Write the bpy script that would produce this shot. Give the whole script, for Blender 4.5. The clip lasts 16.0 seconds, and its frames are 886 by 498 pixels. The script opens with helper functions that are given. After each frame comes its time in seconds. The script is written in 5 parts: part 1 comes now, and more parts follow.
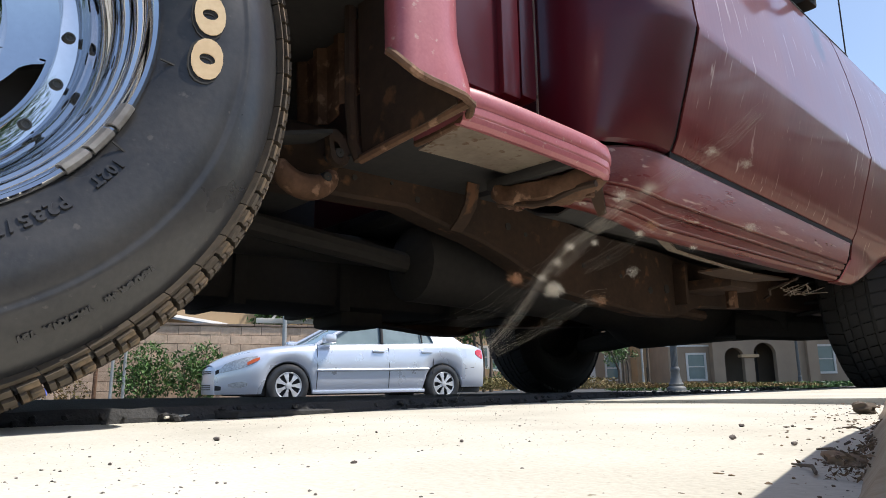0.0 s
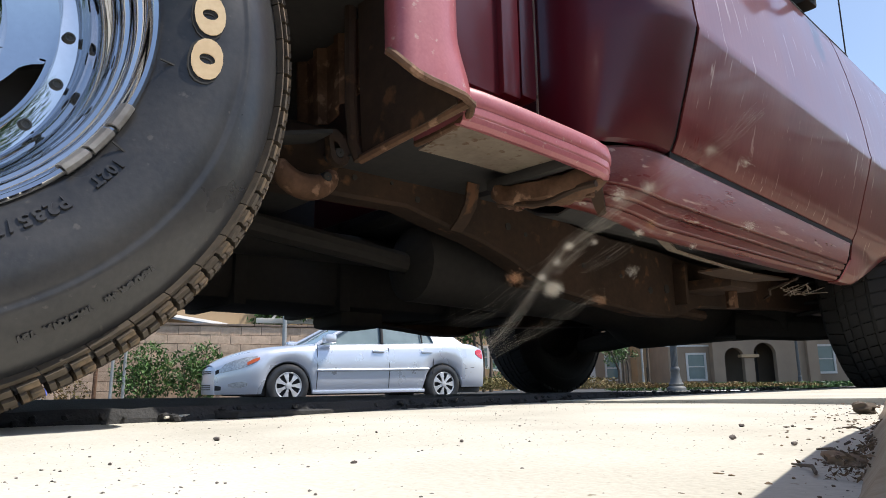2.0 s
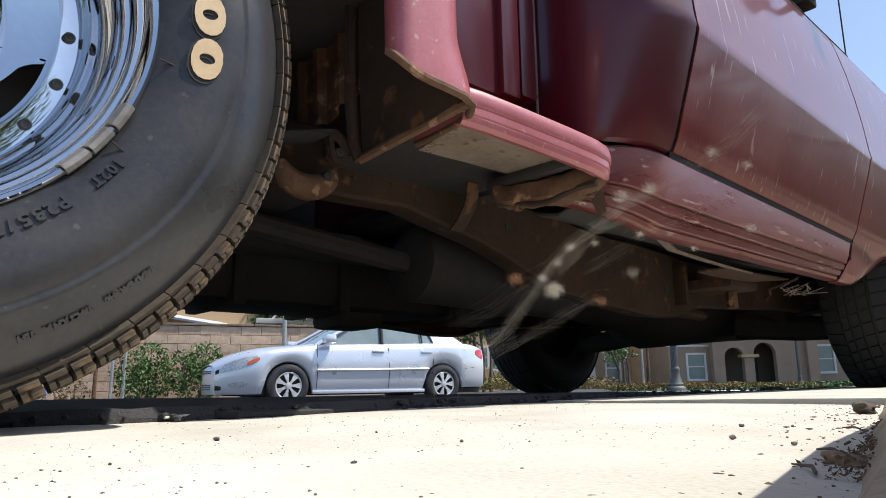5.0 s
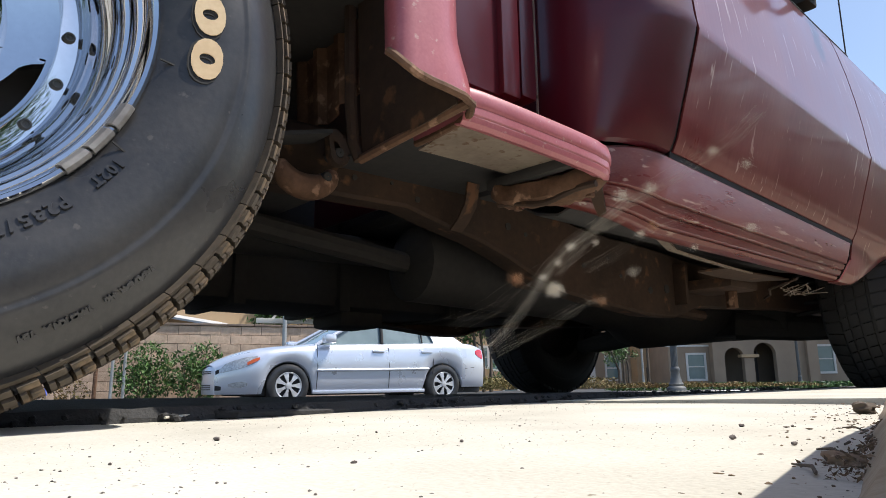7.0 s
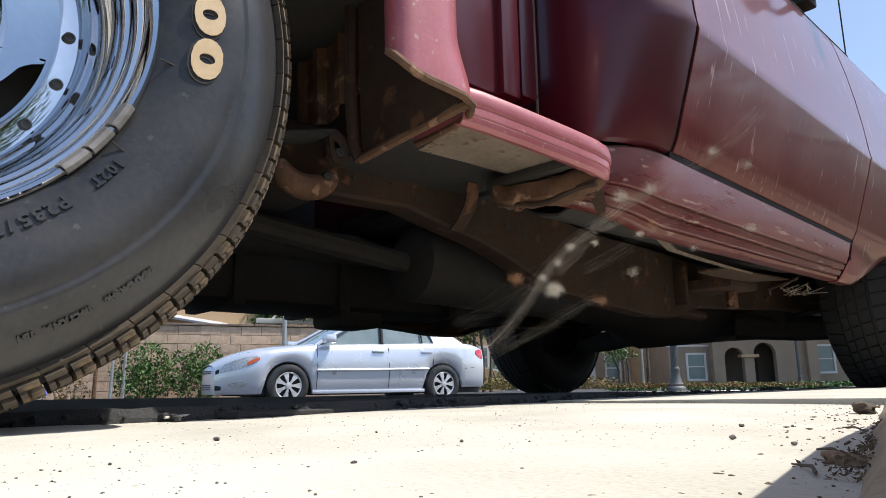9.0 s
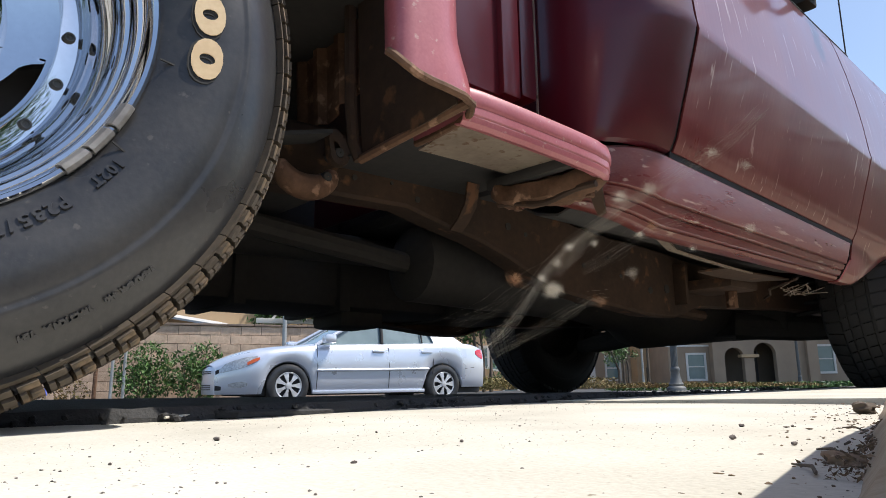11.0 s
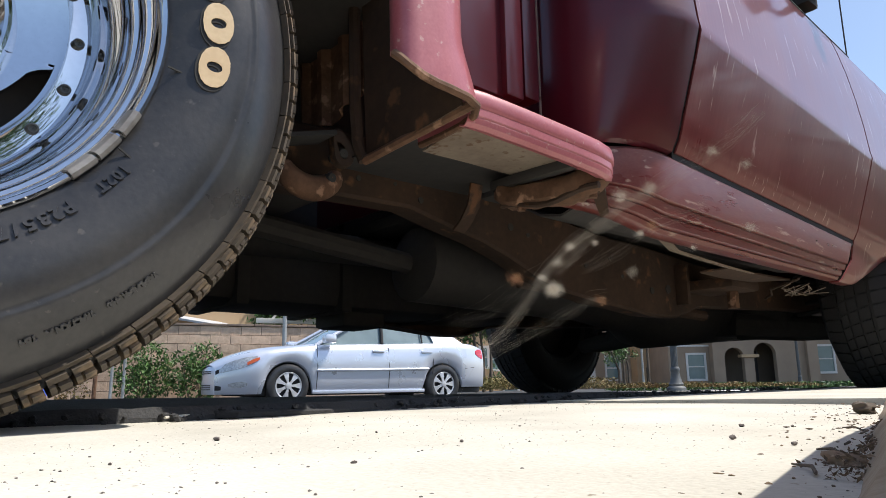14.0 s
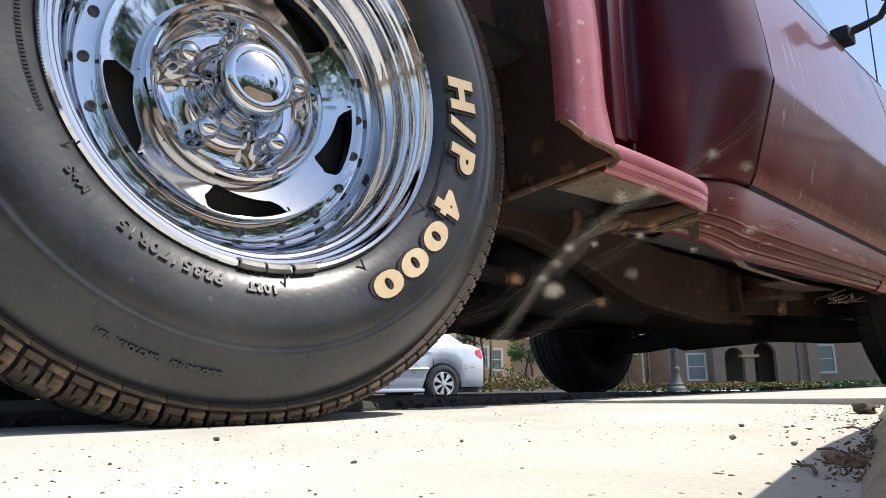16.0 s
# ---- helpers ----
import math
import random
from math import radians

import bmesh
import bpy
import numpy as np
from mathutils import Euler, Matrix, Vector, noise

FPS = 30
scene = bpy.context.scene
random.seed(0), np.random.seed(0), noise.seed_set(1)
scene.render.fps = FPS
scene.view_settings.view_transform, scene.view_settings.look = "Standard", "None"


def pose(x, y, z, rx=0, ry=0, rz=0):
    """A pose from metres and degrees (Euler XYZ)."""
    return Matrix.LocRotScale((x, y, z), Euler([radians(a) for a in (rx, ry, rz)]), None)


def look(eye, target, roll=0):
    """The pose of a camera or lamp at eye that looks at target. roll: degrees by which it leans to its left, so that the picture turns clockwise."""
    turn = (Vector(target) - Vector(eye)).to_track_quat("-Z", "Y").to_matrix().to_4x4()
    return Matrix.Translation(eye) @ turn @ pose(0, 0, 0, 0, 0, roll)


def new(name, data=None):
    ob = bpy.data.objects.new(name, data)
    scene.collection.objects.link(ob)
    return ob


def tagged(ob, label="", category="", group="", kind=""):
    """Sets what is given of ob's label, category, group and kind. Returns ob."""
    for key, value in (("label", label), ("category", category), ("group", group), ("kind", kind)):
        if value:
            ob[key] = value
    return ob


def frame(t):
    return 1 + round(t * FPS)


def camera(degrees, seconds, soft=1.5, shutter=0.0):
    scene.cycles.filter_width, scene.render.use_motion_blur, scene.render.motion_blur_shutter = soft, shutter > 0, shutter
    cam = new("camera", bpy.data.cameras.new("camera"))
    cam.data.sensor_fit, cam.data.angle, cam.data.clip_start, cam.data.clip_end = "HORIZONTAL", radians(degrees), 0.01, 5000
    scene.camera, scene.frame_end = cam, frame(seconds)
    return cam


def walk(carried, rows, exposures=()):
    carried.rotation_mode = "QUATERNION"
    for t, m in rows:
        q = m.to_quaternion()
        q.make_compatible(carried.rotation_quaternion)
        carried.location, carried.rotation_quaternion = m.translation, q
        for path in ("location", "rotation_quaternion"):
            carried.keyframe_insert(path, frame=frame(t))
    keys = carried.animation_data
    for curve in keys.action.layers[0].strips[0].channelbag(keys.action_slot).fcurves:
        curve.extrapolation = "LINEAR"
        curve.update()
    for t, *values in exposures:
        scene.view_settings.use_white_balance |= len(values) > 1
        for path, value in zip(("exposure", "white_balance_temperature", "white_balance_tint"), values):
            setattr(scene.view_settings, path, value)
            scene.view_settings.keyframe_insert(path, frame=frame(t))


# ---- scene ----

# ---- camera: a phone lying in the gutter, still ----
EYE = Vector((0.0372, -0.5547, 0.0328))
cam = camera(67.11, 16.0, soft=0.9)
FW, RT, UP = Vector((0.65273, 0.73102, 0.19889)), Vector((0.74760, -0.66403, -0.01292)), Vector((-0.12262, -0.15712, 0.97994))
CAM = Matrix.Translation(EYE) @ Matrix((RT, UP, -FW)).transposed().to_4x4()
walk(cam, [(0, CAM), (16, CAM)])

# ---- sky, sun, exposure ----
SUN = Vector((0.38, -0.33, 0.865)).normalized()
world = bpy.data.worlds.new("sky")
scene.world = world
world.use_nodes = True
wn, wl = world.node_tree.nodes, world.node_tree.links
sky = wn.new("ShaderNodeTexSky")
sky.sky_type, sky.sun_disc = "NISHITA", False
sky.sun_elevation = math.asin(SUN.z)
sky.sun_rotation = math.atan2(SUN.x, SUN.y)
sky.dust_density, sky.air_density, sky.ozone_density = 1.2, 1.0, 1.3
wl.new(sky.outputs["Color"], wn["Background"].inputs["Color"])
wn["Background"].inputs["Strength"].default_value = 0.145
sun = new("sun", bpy.data.lights.new("sun", "SUN"))
sun.data.energy, sun.data.angle, sun.data.color = 4.2, radians(0.55), (1.0, 0.95, 0.87)
sun.matrix_world = look(SUN * 30, (0, 0, 0))
scene.view_settings.exposure = 0.45


# ---- materials ----
def mat(name, c1, c2=None, rough=0.5, metal=0.0, scale=8.0, fine=120.0, bump=0.1, bump_dist=0.002, spots=None, spot_scale=20.0, spot_level=0.62, coat=0.0, rvar=0.1, rand=0.0, stretch=None, island=False):
    """Two scales of variation between c1 and c2, optional spots of a third colour, and bump."""
    m = bpy.data.materials.new(name)
    m.use_nodes = True
    n, l = m.node_tree.nodes, m.node_tree.links
    b = n["Principled BSDF"]
    c2 = c2 or tuple(x * 0.75 for x in c1)
    co = n.new("ShaderNodeTexCoord")
    vec = co.outputs["Object"]
    if stretch:
        mp = n.new("ShaderNodeMapping")
        mp.inputs["Scale"].default_value = stretch
        l.new(vec, mp.inputs["Vector"])
        vec = mp.outputs["Vector"]
    t1, t2 = n.new("ShaderNodeTexNoise"), n.new("ShaderNodeTexNoise")
    for t, sc, det in ((t1, scale, 5), (t2, fine, 4)):
        l.new(vec, t.inputs["Vector"])
        t.inputs["Scale"].default_value, t.inputs["Detail"].default_value = sc, det
    add = n.new("ShaderNodeMath")
    add.operation = "MULTIPLY_ADD"
    l.new(t2.outputs["Fac"], add.inputs[0])
    add.inputs[1].default_value = 0.45
    l.new(t1.outputs["Fac"], add.inputs[2])
    ramp = n.new("ShaderNodeMapRange")
    ramp.inputs["From Min"].default_value, ramp.inputs["From Max"].default_value = 0.5, 0.95
    l.new(add.outputs[0], ramp.inputs["Value"])
    mix = n.new("ShaderNodeMix")
    mix.data_type = "RGBA"
    mix.inputs["A"].default_value, mix.inputs["B"].default_value = (*c1, 1), (*c2, 1)
    l.new(ramp.outputs["Result"], mix.inputs["Factor"])
    out = mix.outputs["Result"]
    if spots:
        t3 = n.new("ShaderNodeTexNoise")
        l.new(vec, t3.inputs["Vector"])
        t3.inputs["Scale"].default_value, t3.inputs["Detail"].default_value = spot_scale, 6
        r3 = n.new("ShaderNodeMapRange")
        r3.inputs["From Min"].default_value, r3.inputs["From Max"].default_value = spot_level, spot_level + 0.08
        l.new(t3.outputs["Fac"], r3.inputs["Value"])
        m3 = n.new("ShaderNodeMix")
        m3.data_type = "RGBA"
        m3.inputs["B"].default_value = (*spots, 1)
        l.new(r3.outputs["Result"], m3.inputs["Factor"])
        l.new(out, m3.inputs["A"])
        out = m3.outputs["Result"]
    if rand:
        src = n.new("ShaderNodeNewGeometry").outputs["Random Per Island"] if island else n.new("ShaderNodeObjectInfo").outputs["Random"]
        rr = n.new("ShaderNodeMapRange")
        rr.inputs["To Min"].default_value, rr.inputs["To Max"].default_value = 1 - rand, 1 + rand
        l.new(src, rr.inputs["Value"])
        hsv = n.new("ShaderNodeHueSaturation")
        l.new(rr.outputs["Result"], hsv.inputs["Value"])
        l.new(out, hsv.inputs["Color"])
        out = hsv.outputs["Color"]
    l.new(out, b.inputs["Base Color"])
    rm = n.new("ShaderNodeMapRange")
    rm.inputs["To Min"].default_value, rm.inputs["To Max"].default_value = max(0.02, rough - rvar), min(1, rough + rvar)
    l.new(t1.outputs["Fac"], rm.inputs["Value"])
    l.new(rm.outputs["Result"], b.inputs["Roughness"])
    b.inputs["Metallic"].default_value = metal
    b.inputs["Coat Weight"].default_value = coat
    b.inputs["Coat Roughness"].default_value = 0.08
    if bump:
        bp = n.new("ShaderNodeBump")
        bp.inputs["Strength"].default_value, bp.inputs["Distance"].default_value = bump, bump_dist
        l.new(add.outputs[0], bp.inputs["Height"])
        l.new(bp.outputs["Normal"], b.inputs["Normal"])
    return m


M_CONCRETE = mat("pale_concrete", (0.64, 0.61, 0.535), (0.46, 0.435, 0.37), 0.9, 0, 5.5, 300, 0.9, 0.0015, (0.27, 0.235, 0.18), 190, 0.655)
M_KERB = mat("kerb_concrete", (0.42, 0.36, 0.28), (0.27, 0.21, 0.15), 0.95, 0, 12, 140, 0.8, 0.004)
M_ASPHALT = mat("asphalt", (0.032, 0.032, 0.034), (0.056, 0.055, 0.053), 0.9, 0, 2, 220, 0.9, 0.004, (0.12, 0.115, 0.11), 180, 0.68)
M_SOIL = mat("dry_soil", (0.24, 0.17, 0.105), (0.11, 0.075, 0.045), 1.0, 0, 2, 40, 0.8, 0.01)
M_GRAVEL = mat("gravel_bits", (0.16, 0.14, 0.12), (0.06, 0.05, 0.05), 0.95, 0, 30, 200, 0.4, 0.001, rand=0.5, island=True)
M_LEAFBITS = mat("dry_leaf_litter", (0.24, 0.165, 0.105), (0.09, 0.062, 0.042), 0.95, 0, 25, 200, 0.5, 0.002, rand=0.4, island=True)
M_PAINT = mat("maroon_paint", (0.085, 0.007, 0.013), (0.062, 0.006, 0.011), 0.30, 0.0, 3, 300, 0.02, 0.0004, (0.30, 0.13, 0.12), 70, 0.74, 0.25, 0.07)
M_FADED = mat("faded_pink_paint", (0.45, 0.145, 0.165), (0.34, 0.085, 0.105), 0.40, 0.0, 12, 260, 0.1, 0.0006, (0.50, 0.33, 0.29), 75, 0.64, 0.35, 0.1)
M_PAINTDIRT = mat("dusty_maroon_paint", (0.150, 0.020, 0.024), (0.205, 0.058, 0.052), 0.31, 0.0, 5, 90, 0.02, 0.0005, (0.46, 0.31, 0.27), 46, 0.635, 0.7, 0.09, stretch=(1.8, 1.0, 0.10))
# dust, with some of the concrete's reflection put into the base colour
M_SILL = mat("dusty_maroon_sill_paint", (0.140, 0.024, 0.024), (0.205, 0.075, 0.060), 0.30, 0.0, 7, 120, 0.05, 0.0006, (0.40, 0.27, 0.21), 26, 0.62, 0.5, 0.1, stretch=(0.5, 2.0, 3.0))
M_RUST = mat("rusty_steel", (0.074, 0.042, 0.026), (0.036, 0.023, 0.016), 0.85, 0.1, 6, 70, 0.6, 0.002, (0.155, 0.076, 0.038), 22, 0.61)
M_RUSTLIGHT = mat("rust_scaled_edge", (0.20, 0.108, 0.064), (0.090, 0.048, 0.028), 0.85, 0.05, 14, 120, 0.8, 0.002, (0.34, 0.20, 0.13), 40, 0.6)
M_UNDER = mat("dark_underbody", (0.034, 0.034, 0.035), (0.058, 0.054, 0.050), 0.85, 0.1, 4, 60, 0.5, 0.002)
M_PRIMER = mat("grey_primer_underside", (0.26, 0.212, 0.165), (0.17, 0.13, 0.098), 0.8, 0, 14, 110, 0.5, 0.001, (0.13, 0.075, 0.042), 55, 0.60)
M_BLACK = mat("black_rubber_trim", (0.014, 0.014, 0.015), (0.024, 0.024, 0.024), 0.78, 0, 20, 200, 0.2, 0.0005)
M_TYRE = mat("worn_tyre_rubber", (0.021, 0.022, 0.025), (0.052, 0.050, 0.049), 0.31, 0, 9, 160, 0.5, 0.0008, (0.080, 0.075, 0.068), 110, 0.66, 0.0, 0.12)
M_TREAD = mat("dusty_tread_rubber", (0.036, 0.030, 0.024), (0.105, 0.078, 0.052), 0.75, 0, 14, 110, 0.6, 0.001, (0.20, 0.140, 0.085), 34, 0.58)
M_LETTER = mat("aged_cream_letter", (0.72, 0.56, 0.35), (0.60, 0.44, 0.26), 0.6, 0, 25, 200, 0.1, 0.0004)
M_CHROME = mat("chrome", (0.70, 0.71, 0.73), (0.62, 0.63, 0.65), 0.05, 1.0, 6, 150, 0.015, 0.0004, rvar=0.035)
M_CHROMEDULL = mat("pitted_chrome", (0.62, 0.61, 0.60), (0.45, 0.42, 0.40), 0.22, 1.0, 20, 160, 0.3, 0.0008, (0.22, 0.15, 0.10), 60, 0.62)
M_LEAD = mat("dull_lead", (0.26, 0.25, 0.24), (0.14, 0.13, 0.12), 0.55, 0.35, 30, 180, 0.6, 0.001)
M_SILVER = mat("silver_car_paint", (0.70, 0.735, 0.81), (0.66, 0.695, 0.78), 0.28, 0.45, 2, 400, 0.01, 0.0003, coat=0.7, rvar=0.05)
M_GLASS = mat("tinted_car_glass", (0.05, 0.07, 0.075), (0.04, 0.055, 0.06), 0.04, 0, 2, 5, 0, coat=0.6, rvar=0.02)
M_LAMPGLASS = mat("headlight_lens", (0.34, 0.35, 0.35), (0.75, 0.75, 0.75), 0.10, 0.3, 30, 90, 0.1, 0.001, rvar=0.04)
M_CARGLASS = mat("pale_green_car_glass", (0.20, 0.26, 0.27), (0.13, 0.18, 0.19), 0.05, 0, 2.5, 6, 0, coat=0.6, rvar=0.02)
M_WEB = mat("dusty_cobweb", (0.72, 0.68, 0.60), (0.55, 0.50, 0.42), 0.8, 0, 200, 900, 0)
M_HUSK = mat("brown_seed_husk", (0.45, 0.25, 0.14), (0.32, 0.17, 0.09), 0.9, 0, 200, 900, 0)
M_AMBER = mat("amber_lens", (0.75, 0.16, 0.04), (0.6, 0.10, 0.03), 0.2)
M_RED = mat("red_lens", (0.62, 0.02, 0.035), (0.45, 0.01, 0.02), 0.18, coat=0.5)
M_HUBCAP = mat("silver_hubcap", (0.72, 0.72, 0.73), (0.6, 0.6, 0.61), 0.35, 0.4, 20, 90, 0.05)
M_BLOCK = mat("split_face_block", (0.64, 0.47, 0.345), (0.46, 0.33, 0.24), 0.95, 0, 9, 60, 1.0, 0.012, rand=0.16)
M_MORTAR = mat("mortar", (0.26, 0.20, 0.15), (0.20, 0.15, 0.12), 1.0, 0, 6, 80, 0.5, 0.004)
M_LEAF = mat("green_leaf", (0.075, 0.15, 0.028), (0.035, 0.085, 0.016), 0.5, 0, 6, 60, 0.1, rand=0.55, island=True)
M_LEAFDRY = mat("autumn_ground_cover", (0.23, 0.12, 0.05), (0.13, 0.14, 0.035), 0.7, 0, 1.2, 30, 0.1, rand=0.5, island=True)
M_TWIG = mat("twig_bark", (0.13, 0.10, 0.075), (0.07, 0.055, 0.04), 0.9, 0, 15, 100, 0.5, 0.003)
M_GALV = mat("galvanised_steel", (0.46, 0.46, 0.45), (0.36, 0.36, 0.35), 0.5, 0.7, 6, 60, 0.1)
M_LAMPPOST = mat("grey_cast_iron", (0.13, 0.135, 0.135), (0.085, 0.09, 0.09), 0.6, 0.3, 5, 60, 0.3)
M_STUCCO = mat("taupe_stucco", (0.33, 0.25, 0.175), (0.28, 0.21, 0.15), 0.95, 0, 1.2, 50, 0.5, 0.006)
# the taupe stucco darkened: the porch's shade is put into the colour
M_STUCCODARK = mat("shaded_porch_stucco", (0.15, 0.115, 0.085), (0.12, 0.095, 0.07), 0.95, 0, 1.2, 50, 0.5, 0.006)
M_STUCCOTAN = mat("tan_stucco", (0.52, 0.36, 0.21), (0.45, 0.31, 0.18), 0.95, 0, 1.0, 50, 0.5, 0.006)
M_TRIM = mat("white_window_trim", (0.66, 0.64, 0.60), (0.58, 0.56, 0.52), 0.6, 0, 3, 40, 0.1)
M_PANE = mat("window_pane", (0.16, 0.24, 0.25), (0.11, 0.17, 0.18), 0.06, 0, 0.8, 3, 0, rvar=0.03)
M_ROOF = mat("roof_tile", (0.30, 0.19, 0.13), (0.20, 0.13, 0.10), 0.9, 0, 2, 12, 0.8, 0.03)
M_BLUE = mat("blue_flag", (0.03, 0.10, 0.55), (0.02, 0.07, 0.42), 0.6)
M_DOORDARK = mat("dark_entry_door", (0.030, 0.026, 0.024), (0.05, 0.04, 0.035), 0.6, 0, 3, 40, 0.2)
M_TARP = mat("white_metal_roof", (0.55, 0.56, 0.57), (0.42, 0.43, 0.44), 0.5, 0.1, 2, 20, 0.3, 0.01)


# ---- mesh helpers ----
def finish(name, bm, material, parent=None, smooth=False, sharp=35):
    bmesh.ops.recalc_face_normals(bm, faces=bm.faces)
    me = bpy.data.meshes.new(name)
    bm.to_mesh(me)
    bm.free()
    me.materials.append(material)
    if smooth:
        me.polygons.foreach_set("use_smooth", [True] * len(me.polygons))
        me.set_sharp_from_angle(angle=radians(sharp))
    ob = new(name, me)
    if parent:
        ob.parent = parent
    return ob


def part(name, bm, material, parent, label="", smooth=True, sharp=35):
    return tagged(finish(name, bm, material, parent, smooth, sharp), label)


def thing(name, label, category, place=None, group=""):
    e = tagged(new(name), label, category, group)
    if place is not None:
        e.matrix_world = place
    return e


def box(bm, lo, hi, bevel=0.0, m=None):
    vs = [bm.verts.new((x, y, z)) for x in (lo[0], hi[0]) for y in (lo[1], hi[1]) for z in (lo[2], hi[2])]
    if m is not None:
        for v in vs:
            v.co = m @ v.co
    fs = [bm.faces.new([vs[i] for i in q]) for q in ((0, 1, 3, 2), (4, 6, 7, 5), (0, 4, 5, 1), (2, 3, 7, 6), (0, 2, 6, 4), (1, 5, 7, 3))]
    if bevel:
        es = {e for f in fs for e in f.edges}
        bmesh.ops.bevel(bm, geom=list(es), offset=bevel, segments=2, affect="EDGES", profile=0.6)
    return bm


def boxbm(lo, hi, bevel=0.0, m=None):
    return box(bmesh.new(), lo, hi, bevel, m)


def grid(bm, rows, closed=False, cap=False):
    """A skin over rows of points of equal length."""
    vs = [[bm.verts.new(p) for p in r] for r in rows]
    for a, b in zip(vs, vs[1:]):
        k = len(a)
        for i in range(k if closed else k - 1):
            bm.faces.new((a[i], a[(i + 1) % k], b[(i + 1) % k], b[i]))
    if cap and closed:
        bm.faces.new(vs[0])
        bm.faces.new(vs[-1])
    return bm


def shell(rows, thick, closed=False):
    """An open skin with thickness."""
    bm = grid(bmesh.new(), rows, closed)
    bmesh.ops.recalc_face_normals(bm, faces=bm.faces)
    bmesh.ops.solidify(bm, geom=bm.faces[:], thickness=thick)
    return bm


def lathe(profile, n=96, bm=None, a0=0.0, a1=2 * math.pi):
    """Turn (r, y) about the y axis."""
    bm = bm or bmesh.new()
    full = abs(a1 - a0 - 2 * math.pi) < 1e-6
    k = n if full else n + 1
    rows = [[(r * math.cos(a0 + (a1 - a0) * i / n), y, r * math.sin(a0 + (a1 - a0) * i / n)) for i in range(k)] for r, y in profile]
    return grid(bm, rows, closed=full)


def tube(path, r, n=10, bm=None, cap=True):
    bm = bm or bmesh.new()
    P = [Vector(p) for p in path]
    rad = r if isinstance(r, (list, tuple)) else [r] * len(P)
    rows = []
    up = None
    for i, p in enumerate(P):
        d = (P[min(i + 1, len(P) - 1)] - P[max(i - 1, 0)]).normalized()
        if up is None:
            up = d.orthogonal().normalized()
        up = (up - d * up.dot(d)).normalized()
        side = d.cross(up)
        rows.append([p + rad[i] * (math.cos(2 * math.pi * k / n) * up + math.sin(2 * math.pi * k / n) * side) for k in range(n)])
    return grid(bm, rows, closed=True, cap=cap)


def blob(bm, c, s, seed, n=1, rough=0.35):
    """A small uneven stone."""
    d = bmesh.ops.create_icosphere(bm, subdivisions=n, radius=1.0)
    rng = random.Random(seed)
    off = Vector((rng.uniform(0, 50), rng.uniform(0, 50), rng.uniform(0, 50)))
    turn = Matrix.Rotation(rng.uniform(0, 6.28), 3, "Z")
    for v in d["verts"]:
        q = v.co * (1 + rough * noise.noise(v.co * 1.4 + off))
        v.co = Vector(c) + turn @ Vector((q.x * s[0], q.y * s[1], q.z * s[2]))


def lettering(name, text, size, depth, m, material, parent, shear=0.0, fat=0.0):
    cu = bpy.data.curves.new(name, "FONT")
    cu.body, cu.size, cu.extrude, cu.align_x, cu.align_y = text, size, depth, "CENTER", "CENTER"
    cu.shear, cu.offset, cu.resolution_u = shear, fat, 4
    tmp = new(name, cu)
    me = bpy.data.meshes.new_from_object(tmp.evaluated_get(bpy.context.evaluated_depsgraph_get()))
    bpy.data.objects.remove(tmp)
    me.transform(m)
    me.materials.clear()
    me.materials.append(material)
    ob = new(name, me)
    ob.parent = parent
    return ob


def spread(a, b, n):
    return [a + (b - a) * i / n for i in range(n + 1)]


# street directions as seen from the camera: bg(right, away, up)
F2, R2 = Vector((0.666, 0.7457, 0)), Vector((0.7457, -0.666, 0))


def bg(r, d, z=0.0):
    return Vector((EYE.x, EYE.y, 0)) + R2 * r + F2 * d + Vector((0, 0, z))


def bgx(px, d, z=0.0):
    """Place on the bearing of the picture column px (0..1568) at depth d."""
    return bg((px - 784) / 1182 * 0.98 * d, d, z)


BG_ANGLE = -41.8


# ---- ground ----
def lip_y(x):
    return 0.135 + 0.103 * x


def kerb_y(x):
    # the kerb runs a little askew to the truck
    return -0.556 + 0.25 * x


def foot_y(x):
    # mortar and dirt spill out from the kerb foot
    return -0.552 + 0.266 * min(x, 1.2) + 0.25 * max(0.0, x - 1.2)


def kerb_drop(x):
    # the kerb sinks towards a driveway
    u = min(1.0, max(0.0, (x - 0.42) / 0.45))
    return 1 - 0.45 * u * u * (3 - 2 * u)


def road_z(x, y):
    d = (Vector((x, y, 0)) - Vector((EYE.x, EYE.y, 0))).dot(F2)
    z = 0.0135 - 0.0178 * min(3.6, max(0.0, d - 1.4)) - 0.046 * min(4.8, max(0.0, d - 5.0))
    v = min(1.0, max(0.0, (d - 12.5) / 1.1))
    z += 0.10 * v * v * (3 - 2 * v)
    u = min(1.0, max(0.0, (d - 16) / 26.0))
    return z - 0.19 * u


